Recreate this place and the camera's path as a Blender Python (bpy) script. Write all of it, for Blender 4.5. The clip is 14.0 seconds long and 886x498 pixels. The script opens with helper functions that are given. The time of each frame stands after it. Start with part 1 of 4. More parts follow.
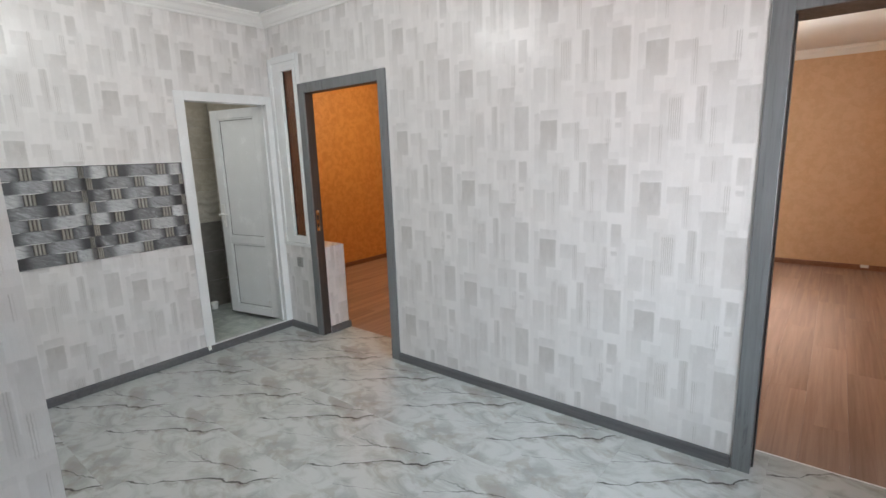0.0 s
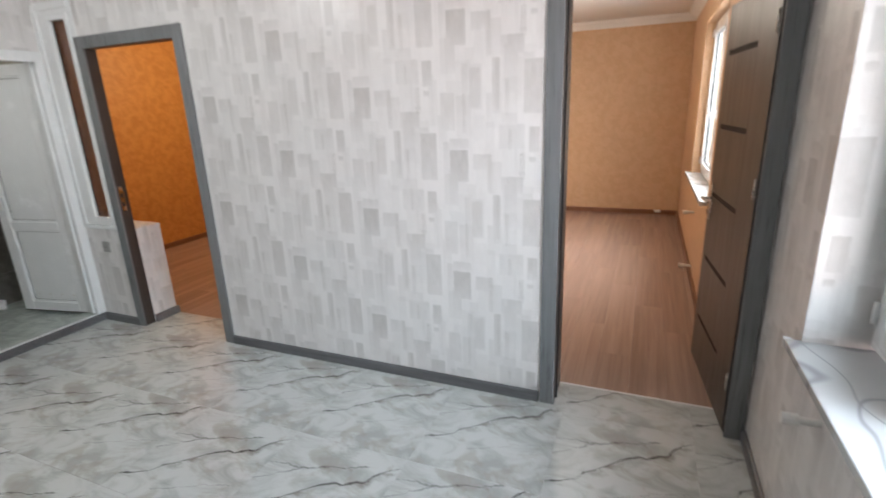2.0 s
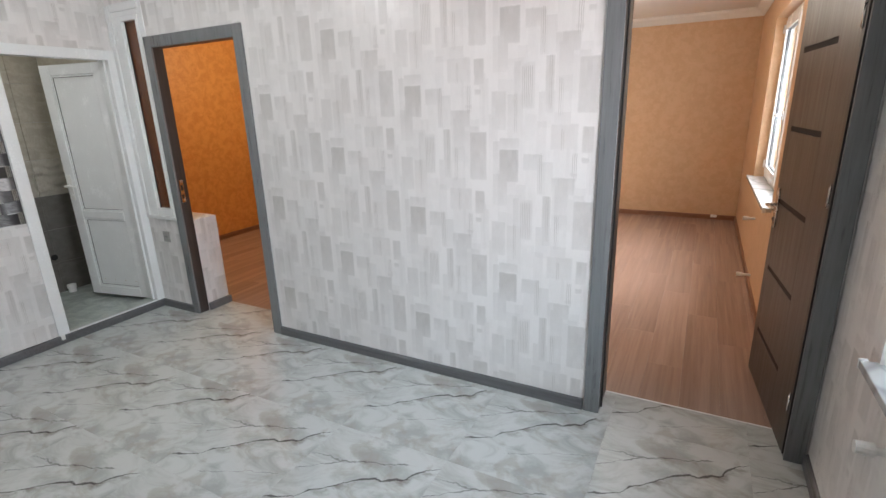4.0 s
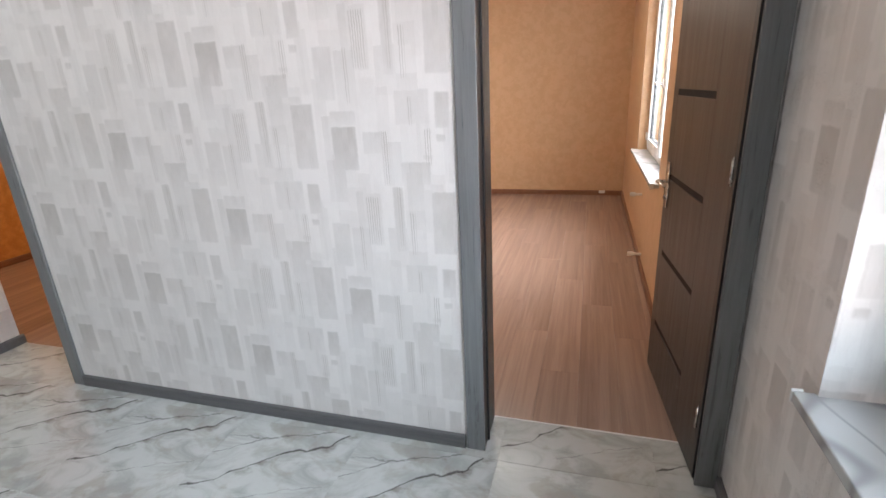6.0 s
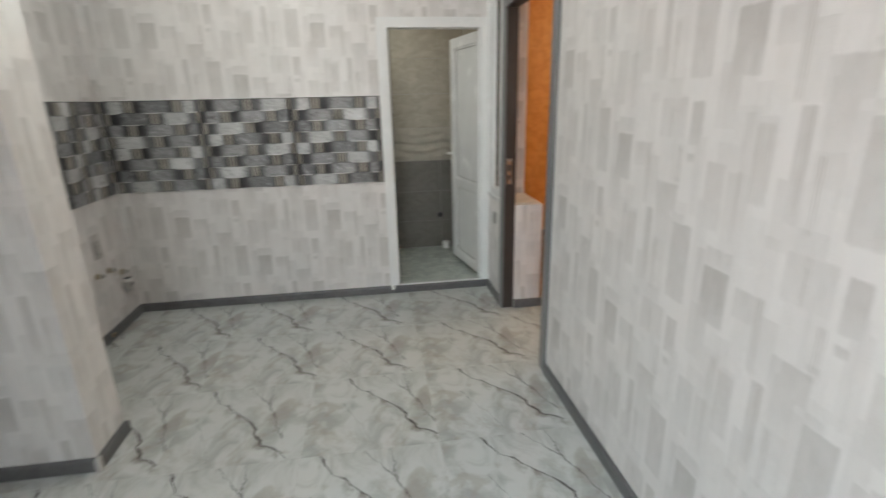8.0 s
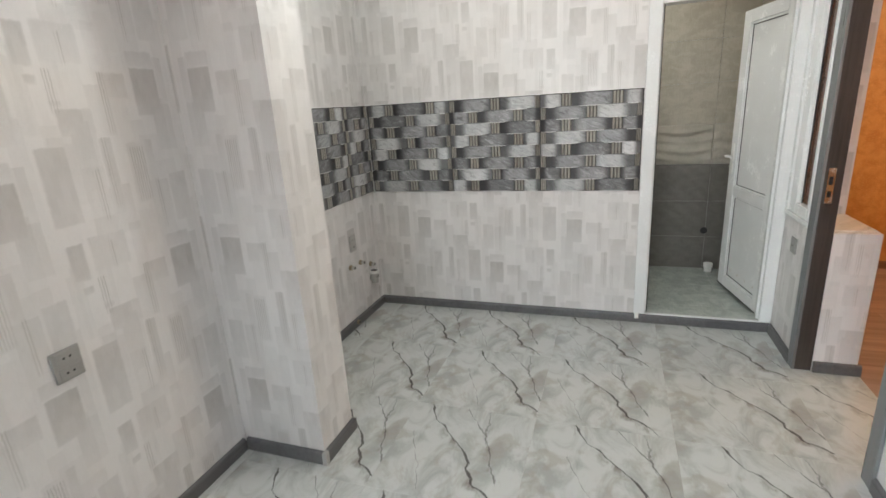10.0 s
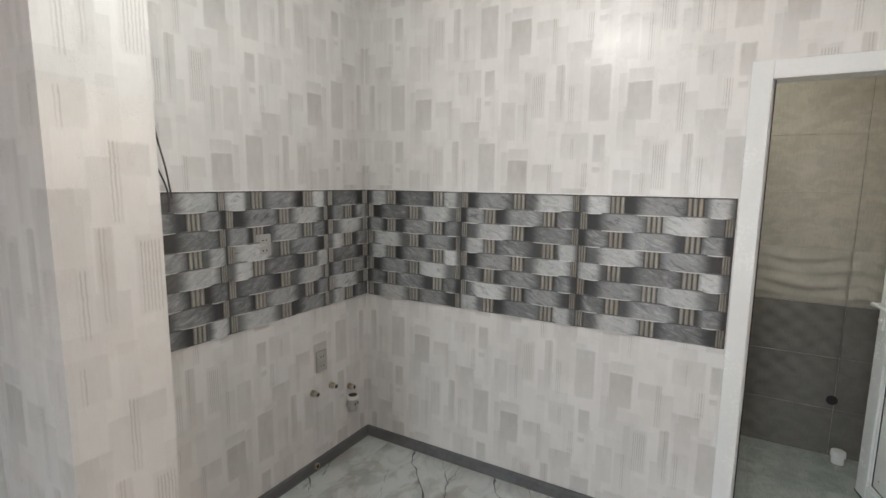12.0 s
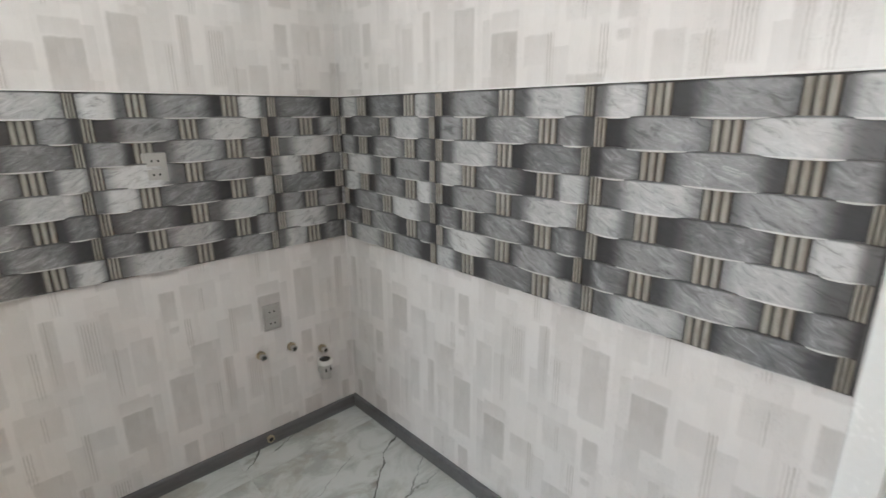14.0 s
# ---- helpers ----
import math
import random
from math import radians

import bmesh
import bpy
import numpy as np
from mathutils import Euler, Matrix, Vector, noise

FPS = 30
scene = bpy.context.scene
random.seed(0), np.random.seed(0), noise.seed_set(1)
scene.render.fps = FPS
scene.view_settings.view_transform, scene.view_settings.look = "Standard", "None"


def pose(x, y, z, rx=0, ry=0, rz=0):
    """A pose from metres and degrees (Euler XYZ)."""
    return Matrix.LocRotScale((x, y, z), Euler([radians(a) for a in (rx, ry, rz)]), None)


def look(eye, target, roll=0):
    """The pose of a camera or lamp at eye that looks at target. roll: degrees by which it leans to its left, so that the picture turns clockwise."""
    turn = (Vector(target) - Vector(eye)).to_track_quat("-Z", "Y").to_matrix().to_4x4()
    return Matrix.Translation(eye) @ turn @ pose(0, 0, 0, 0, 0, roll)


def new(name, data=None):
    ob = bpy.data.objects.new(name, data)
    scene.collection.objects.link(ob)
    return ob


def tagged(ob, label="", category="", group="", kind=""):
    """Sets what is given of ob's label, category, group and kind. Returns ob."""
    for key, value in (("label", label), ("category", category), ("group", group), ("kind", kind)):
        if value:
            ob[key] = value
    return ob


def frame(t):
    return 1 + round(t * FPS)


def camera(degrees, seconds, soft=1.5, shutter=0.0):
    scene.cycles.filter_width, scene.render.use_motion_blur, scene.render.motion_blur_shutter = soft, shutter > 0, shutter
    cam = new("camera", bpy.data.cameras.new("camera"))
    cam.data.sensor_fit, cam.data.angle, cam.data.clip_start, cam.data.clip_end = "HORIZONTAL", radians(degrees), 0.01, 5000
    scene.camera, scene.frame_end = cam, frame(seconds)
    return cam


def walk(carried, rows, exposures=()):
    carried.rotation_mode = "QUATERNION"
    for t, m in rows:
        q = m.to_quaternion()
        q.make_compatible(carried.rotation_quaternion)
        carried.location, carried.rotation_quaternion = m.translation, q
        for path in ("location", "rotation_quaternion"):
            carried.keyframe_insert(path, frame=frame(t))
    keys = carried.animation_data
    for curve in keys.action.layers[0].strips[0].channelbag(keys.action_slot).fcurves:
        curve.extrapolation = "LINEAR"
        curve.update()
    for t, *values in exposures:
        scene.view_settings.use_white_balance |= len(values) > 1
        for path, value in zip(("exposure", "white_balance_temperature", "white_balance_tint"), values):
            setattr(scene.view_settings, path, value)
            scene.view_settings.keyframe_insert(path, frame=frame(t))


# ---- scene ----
cam = camera(84.6, 14.0, shutter=0.25)
PATH = [
    (0, (-0.165, 0.008, 1.496), (-1.397, 1.535, 1.109), -1.9),
    (0.5, (-0.178, 0.064, 1.543), (-1.461, 1.54, 1.126), -1.8),
    (1, (-0.072, 0.11, 1.515), (-0.958, 1.824, 0.987), -1.5),
    (1.5, (0.027, 0.117, 1.469), (-0.554, 1.895, 0.76), -1.5),
    (2, (0.019, 0.141, 1.539), (-0.729, 1.908, 0.976), -2.2),
    (2.2, (-0.012, 0.128, 1.559), (-0.887, 1.858, 1.068), -1.9),
    (4.3, (-0.006, 0.156, 1.533), (-0.909, 1.845, 0.956), -1.9),
    (4.5, (-0.018, 0.157, 1.507), (-0.738, 1.922, 0.901), -1.8),
    (5, (0.012, 0.276, 1.48), (-0.497, 2.098, 0.832), -2.3),
    (5.5, (0.018, 0.513, 1.47), (-0.523, 2.328, 0.827), -2.7),
    (6, (0.012, 0.796, 1.456), (-0.544, 2.608, 0.817), -2.8),
    (6.5, (-0.056, 1.053, 1.443), (-0.829, 2.773, 0.777), -2.7),
    (7, (-0.125, 1.3, 1.441), (-1.404, 2.71, 0.827), -2.9),
    (7.5, (-0.228, 1.476, 1.449), (-1.859, 2.486, 0.885), -1.3),
    (8, (-0.285, 1.552, 1.452), (-2.178, 1.82, 0.867), -1.3),
    (8.5, (-0.259, 1.605, 1.372), (-2.071, 1.103, 0.691), -2.3),
    (8.7, (-0.261, 1.587, 1.385), (-2.02, 0.985, 0.649), -3.3),
    (10.8, (-1.137, 1.425, 1.488), (-2.966, 0.733, 1.066), -2.7),
    (11, (-1.252, 1.416, 1.496), (-3.076, 0.7, 1.099), -2.1),
    (11.5, (-1.511, 1.448, 1.519), (-3.294, 0.597, 1.203), -0.2),
    (12, (-1.687, 1.589, 1.544), (-3.405, 0.604, 1.268), 0.7),
    (12.5, (-1.844, 1.651, 1.507), (-3.528, 0.638, 1.132), 0.2),
    (13, (-2.129, 1.661, 1.454), (-3.801, 0.659, 1.007), 0.2),
    (13.5, (-2.444, 1.709, 1.424), (-4.053, 0.637, 0.91), -0.4),
    (14, (-2.742, 1.703, 1.423), (-4.057, 0.295, 0.885), -0.3),
]
walk(cam, [(t, look(eye, target, roll)) for t, eye, target, roll in PATH],
     exposures=[(0, -0.12, 6150, 8), (0.5, -0.2, 6400, 9), (1.0, -0.1, 6250, 9), (1.5, -0.06, 6200, 9), (4.5, -0.06, 6150, 9), (5.5, -0.07, 6150, 10), (6, -0.04, 6150, 10), (6.5, -0.1, 6200, 10), (7, -0.16, 5700, 5), (7.5, -0.22, 6400, 8), (8, -0.18, 6500, 6),
                (8.5, 0.22, 6450, 8), (11, 0.10, 6450, 7), (11.5, -0.02, 6450, 7), (12, 0.0, 6450, 8), (12.5, 0.07, 6400, 8), (13, 0.18, 6350, 8), (14, 0.3, 6350, 8)])

# ---- world and lights ----
world = bpy.data.worlds.new("world")
scene.world = world
world.use_nodes = True
sky = world.node_tree.nodes.new("ShaderNodeTexSky")
sky.sky_type, sky.sun_disc = "NISHITA", False
sky.sun_elevation, sky.sun_rotation = radians(40), radians(200)
world.node_tree.nodes["Background"].inputs[1].default_value = 0.12
world.node_tree.links.new(sky.outputs[0], world.node_tree.nodes["Background"].inputs[0])
sun_data = bpy.data.lights.new("sun", "SUN")
sun_data.energy, sun_data.angle, sun_data.color = 2.5, radians(0.5), (1, 0.95, 0.88)
sun = new("sun", sun_data)
sun.matrix_world = look((-6, -12, 12), (0, 0, 0))


def area(name, eye, target, w, h, watts, colour, spread=180):
    data = bpy.data.lights.new(name, "AREA")
    data.shape, data.size, data.size_y, data.energy, data.color, data.spread = "RECTANGLE", w, h, watts, colour, radians(spread)
    ob = new(name, data)
    ob.matrix_world = look(eye, target)
    return ob


def bulb_light(name, place, watts, colour, size=0.05):
    data = bpy.data.lights.new(name, "POINT")
    data.energy, data.color, data.shadow_soft_size = watts, colour, size
    ob = new(name, data)
    ob.location = place
    return ob


# sky light falls in steeply through the hall window, sunlit ground sends warmer light up
area("window_daylight", (1.75, 0.65, 1.95), (-0.9, 2.3, 0.50), 1.9, 1.4, 55, (0.86, 0.93, 1.0), 110)
area("window_ground_light", (1.75, 0.75, 0.75), (-0.6, 2.2, 1.95), 1.7, 0.9, 30, (1.0, 0.75, 0.65), 110)
area("room_window_daylight", (1.02, 4.95, 1.70), (-1, 4.95, 0.9), 1.4, 1.0, 66, (0.98, 0.96, 0.95), 130)
bulb_light("kitchen_bulb_light", (-2.55, 0.90, 2.48), 28, (0.985, 0.985, 0.925))
bulb_light("bathroom_bulb_light", (-4.55, 1.4, 2.15), 7.2, (1.0, 0.97, 0.9))
bulb_light("orange_room_bulb_light", (-3.9, 4.3, 2.2), 44, (1.0, 0.76, 0.45))
bulb_light("bedroom_bulb_light", (-0.9, 5.0, 2.25), 25, (1.0, 0.86, 0.70))

# ---- materials ----


class Nodes:
    """A small way to write node trees."""

    def __init__(self, name):
        self.mat = bpy.data.materials.new(name)
        self.mat.use_nodes = True
        self.tree = self.mat.node_tree
        self.bsdf = self.tree.nodes["Principled BSDF"]

    def put(self, sock, value):
        if isinstance(value, bpy.types.NodeSocket):
            self.tree.links.new(value, sock)
        else:
            sock.default_value = value

    def node(self, kind, out=0, **inputs):
        n = self.tree.nodes.new(kind)
        for key, value in inputs.items():
            self.put(n.inputs[key], value)
        return n.outputs[out]

    def math(self, op, a, b=0.0, c=None, clamp=False):
        n = self.tree.nodes.new("ShaderNodeMath")
        n.operation, n.use_clamp = op, clamp
        self.put(n.inputs[0], a)
        self.put(n.inputs[1], b)
        if c is not None:
            self.put(n.inputs[2], c)
        return n.outputs[0]

    def mix(self, fac, a, b, blend="MIX"):
        n = self.tree.nodes.new("ShaderNodeMix")
        n.data_type, n.blend_type = "RGBA", blend
        self.put(n.inputs[0], fac)
        self.put(n.inputs[6], a if not isinstance(a, tuple) else (*a, 1))
        self.put(n.inputs[7], b if not isinstance(b, tuple) else (*b, 1))
        return n.outputs[2]

    def ramp(self, value, lo, hi, a=0.0, b=1.0):
        n = self.tree.nodes.new("ShaderNodeMapRange")
        n.interpolation_type = "SMOOTHSTEP"
        for k, v in zip((0, 1, 2, 3, 4), (value, lo, hi, a, b)):
            self.put(n.inputs[k], v)
        return n.outputs[0]

    def scaled(self, vec, x, y, z):
        n = self.tree.nodes.new("ShaderNodeMapping")
        self.put(n.inputs[0], vec)
        n.inputs[3].default_value = (x, y, z)
        return n.outputs[0]

    def noise(self, vec, scale, detail=3.0, rough=0.55, distort=0.0):
        n = self.tree.nodes.new("ShaderNodeTexNoise")
        self.put(n.inputs["Vector"], vec)
        for key, value in (("Scale", scale), ("Detail", detail), ("Roughness", rough), ("Distortion", distort)):
            n.inputs[key].default_value = value
        return n.outputs[0]

    def xyz(self, vec):
        n = self.tree.nodes.new("ShaderNodeSeparateXYZ")
        self.put(n.inputs[0], vec)
        return n.outputs

    def vec(self, x, y, z=0.0):
        n = self.tree.nodes.new("ShaderNodeCombineXYZ")
        for k, v in enumerate((x, y, z)):
            self.put(n.inputs[k], v)
        return n.outputs[0]

    def place(self):
        return self.tree.nodes.new("ShaderNodeNewGeometry").outputs["Position"]

    def own(self, which="Object"):
        return self.tree.nodes.new("ShaderNodeTexCoord").outputs[which]

    def random(self):
        return self.tree.nodes.new("ShaderNodeObjectInfo").outputs["Random"]

    def bump(self, height, strength, distance=0.002):
        n = self.tree.nodes.new("ShaderNodeBump")
        n.inputs["Strength"].default_value, n.inputs["Distance"].default_value = strength, distance
        self.put(n.inputs["Height"], height)
        self.put(self.bsdf.inputs["Normal"], n.outputs[0])

    def done(self, colour, rough=0.5, metal=0.0, **more):
        self.put(self.bsdf.inputs["Base Color"], (*colour, 1) if isinstance(colour, tuple) else colour)
        self.put(self.bsdf.inputs["Roughness"], rough)
        self.put(self.bsdf.inputs["Metallic"], metal)
        for key, value in more.items():
            self.put(self.bsdf.inputs[key.replace("_", " ")], value)
        return self.mat


def patch_group():
    """One printed patch of the wallpaper's half-drop repeat: a sharp rectangle, denser at its top."""
    g = bpy.data.node_groups.new("printed_patch", "ShaderNodeTree")
    for name in ("u", "v", "left", "top", "w", "h", "tone"):
        g.interface.new_socket(name, in_out="INPUT", socket_type="NodeSocketFloat")
    g.interface.new_socket("ink", in_out="OUTPUT", socket_type="NodeSocketFloat")
    i, o = g.nodes.new("NodeGroupInput"), g.nodes.new("NodeGroupOutput")

    def m(op, a, b=0.0):
        n = g.nodes.new("ShaderNodeMath")
        n.operation = op
        for k, v in enumerate((a, b)):
            if isinstance(v, bpy.types.NodeSocket):
                g.links.new(v, n.inputs[k])
            else:
                n.inputs[k].default_value = v
        return n.outputs[0]

    s = i.outputs
    along = m("DIVIDE", m("SUBTRACT", s[0], s[2]), 0.53)
    column = m("FLOOR", along)
    a = m("DIVIDE", m("MULTIPLY", m("SUBTRACT", along, column), 0.53), s[4])
    down = m("FRACT", m("ADD", m("DIVIDE", m("SUBTRACT", s[3], s[1]), 0.635), m("MULTIPLY", column, 0.5)))
    b = m("DIVIDE", m("MULTIPLY", down, 0.635), s[5])
    
    def edge(t, size):
        """Soft-edged inside of 0..1, about four millimetres of bleed."""
        n = g.nodes.new("ShaderNodeMapRange")
        n.interpolation_type = "SMOOTHSTEP"
        g.links.new(m("MULTIPLY", m("MINIMUM", t, m("SUBTRACT", 1.0, t)), size), n.inputs[0])
        n.inputs[1].default_value, n.inputs[2].default_value = -0.003, 0.008
        return n.outputs[0]

    ink = m("MULTIPLY", edge(a, s[4]), edge(b, s[5]))
    fade = m("SUBTRACT", 1.05, m("MULTIPLY", m("POWER", m("ABSOLUTE", b), 1.6), 0.45))
    g.links.new(m("MULTIPLY", m("MULTIPLY", ink, fade), s[6]), o.inputs[0])
    return g


# left, top, width, height, tone of each patch in the repeat
PATCHES = [
    (-1.060, 1.442, 0.058, 0.035, 0.35), (-1.055, 1.414, 0.094, 0.240, 0.60), (-0.896, 1.385, 0.107, 0.055, 0.40),
    (-0.897, 1.331, 0.103, 0.162, 0.80), (-0.774, 1.311, 0.098, 0.084, 0.42), (-0.643, 1.448, 0.130, 0.120, 0.35),
    (-0.498, 1.437, 0.056, 0.122, 0.60), (-0.497, 1.298, 0.039, 0.030, 0.50), (-0.606, 1.203, 0.088, 0.088, 0.55),
    (-0.550, 1.228, 0.041, 0.024, 0.35), (-1.204, 1.429, 0.045, 0.254, 0.50), (-1.355, 1.414, 0.039, 0.211, 0.42),
    (-1.165, 1.521, 0.037, 0.085, 0.40), (-0.938, 0.968, 0.079, 0.183, 0.40), (-0.989, 1.056, 0.024, 0.249, 0.25),
    (-0.799, 1.089, 0.081, 0.210, 0.30), (-0.759, 1.249, 0.087, 0.094, 0.15), (-0.836, 0.859, 0.129, 0.123, 0.12),
]
STRIPES = [
    (-0.700, 1.314, 0.029, 0.197, 1.00), (-0.542, 1.316, 0.032, 0.130, 1.00), (-0.596, 1.424, 0.019, 0.098, 1.00),
    (-0.785, 1.073, 0.059, 0.188, 1.00), (-0.656, 1.113, 0.019, 0.234, 1.00), (-0.825, 0.957, 0.022, 0.185, 1.00),
    (-0.615, 1.016, 0.028, 0.169, 1.00),
]


def wallpaper_material():
    n = Nodes("grey_patch_wallpaper")
    p = n.place()
    x, y, z = n.xyz(p)
    wob = n.noise(p, 60, 2)
    u = n.math("ADD", n.math("ADD", x, y), n.math("MULTIPLY", n.math("SUBTRACT", wob, 0.5), 0.006))
    u = n.math("SUBTRACT", u, 2.43)
    v = n.math("ADD", z, n.math("MULTIPLY", n.math("SUBTRACT", wob, 0.5), 0.010))
    g = patch_group()

    def patch(values):
        k = n.tree.nodes.new("ShaderNodeGroup")
        k.node_tree = g
        n.put(k.inputs[0], u)
        n.put(k.inputs[1], v)
        for i, val in enumerate(values):
            k.inputs[2 + i].default_value = val
        return k.outputs[0]

    ink = patch(PATCHES[0])
    for values in PATCHES[1:]:
        ink = n.math("MAXIMUM", ink, patch(values))
    lines = patch(STRIPES[0])
    for values in STRIPES[1:]:
        lines = n.math("MAXIMUM", lines, patch(values))
    comb = n.math("LESS_THAN", n.math("FRACT", n.math("MULTIPLY", u, 110.0)), 0.4)
    lines = n.math("MULTIPLY", lines, comb)
    cloud = n.noise(p, 5.0, 3)
    grain = n.noise(n.scaled(p, 1, 1, 0.12), 420, 2)
    # pale printed blocks between the dense patches: seven lanes to a repeat, five blocks to a lane, on the same half-drop
    def blocks(lanes, rows, shift, seed, lo, hi):
        k = n.math("FLOOR", n.math("DIVIDE", n.math("ADD", u, shift), 0.53 / lanes))
        column = n.math("FLOOR", n.math("DIVIDE", k, lanes))
        lane = n.math("SUBTRACT", k, n.math("MULTIPLY", column, lanes))
        start = n.tree.nodes.new("ShaderNodeTexWhiteNoise")
        n.put(start.inputs["Vector"], n.vec(lane, seed, 1.7))
        down = n.math("FRACT", n.math("ADD", n.math("ADD", n.math("DIVIDE", v, -0.635), n.math("MULTIPLY", column, 0.5)), start.outputs[0]))
        cell = n.math("MULTIPLY", down, rows)
        tone = n.tree.nodes.new("ShaderNodeTexWhiteNoise")
        n.put(tone.inputs["Vector"], n.vec(lane, n.math("FLOOR", cell), seed + 0.3))
        fade = n.math("SUBTRACT", 1.0, n.math("MULTIPLY", n.math("FRACT", cell), 0.6))
        return n.math("MULTIPLY", n.ramp(tone.outputs[0], lo, hi), fade)

    pale = n.math("ADD", n.math("MULTIPLY", blocks(7, 4, 0.02, 3.1, 0.35, 0.9), 0.27), n.math("MULTIPLY", blocks(11, 3, 0.035, 8.4, 0.4, 1.0), 0.20))
    lane2 = n.math("FLOOR", n.math("MULTIPLY", u, 47.0))
    drift2 = n.noise(n.vec(n.math("MULTIPLY", lane2, 5.3), n.math("MULTIPLY", v, 11.0), 4.0), 1.0, 2)
    blot = n.math("ADD", 0.80, n.math("MULTIPLY", drift2, 0.5))
    ink = n.math("MAXIMUM", n.math("MULTIPLY", ink, n.math("MULTIPLY", blot, 0.86)), pale)
    ink = n.math("ADD", ink, n.math("MULTIPLY", n.math("SUBTRACT", drift2, 0.5), 0.22))
    ink = n.math("ADD", ink, n.math("MULTIPLY", n.math("SUBTRACT", cloud, 0.42), 0.30))
    ink = n.math("ADD", ink, n.math("MULTIPLY", n.math("SUBTRACT", grain, 0.5), 0.22), clamp=True)
    col = n.mix(ink, (0.728, 0.712, 0.706), (0.43, 0.415, 0.405))
    col = n.mix(n.math("MULTIPLY", lines, 0.55), col, (0.38, 0.36, 0.345))
    # glitter flecks pressed into the vinyl
    fleck = n.ramp(n.noise(p, 300, 1), 0.60, 0.66)
    where = n.ramp(n.noise(p, 9, 2), 0.5, 0.62)
    gloss = n.math("MULTIPLY", fleck, where)
    rough = n.math("SUBTRACT", 0.31, n.math("MULTIPLY", gloss, 0.22))
    height = n.math("ADD", n.math("MULTIPLY", grain, 0.5), n.math("ADD", n.math("MULTIPLY", lines, 1.2), n.math("MULTIPLY", gloss, 6.0)))
    n.bump(height, 0.45, 0.001)
    # every fleck lies at its own tilt, so that single ones catch the lamp
    cell = n.tree.nodes.new("ShaderNodeTexVoronoi")
    n.put(cell.inputs["Vector"], p)
    cell.inputs["Scale"].default_value = 260
    tilt = n.tree.nodes.new("ShaderNodeVectorMath")
    tilt.operation = "SUBTRACT"
    n.put(tilt.inputs[0], cell.outputs["Color"])
    tilt.inputs[1].default_value = (0.5, 0.5, 0.5)
    lean = n.tree.nodes.new("ShaderNodeVectorMath")
    lean.operation = "SCALE"
    n.put(lean.inputs[0], tilt.outputs[0])
    n.put(lean.inputs["Scale"], n.math("MULTIPLY", gloss, 0.8))
    total = n.tree.nodes.new("ShaderNodeVectorMath")
    total.operation = "ADD"
    n.put(total.inputs[0], n.bsdf.inputs["Normal"].links[0].from_socket)
    n.put(total.inputs[1], lean.outputs[0])
    unit = n.tree.nodes.new("ShaderNodeVectorMath")
    unit.operation = "NORMALIZE"
    n.put(unit.inputs[0], total.outputs[0])
    n.put(n.bsdf.inputs["Normal"], unit.outputs[0])
    return n.done(col, rough, 0.0)


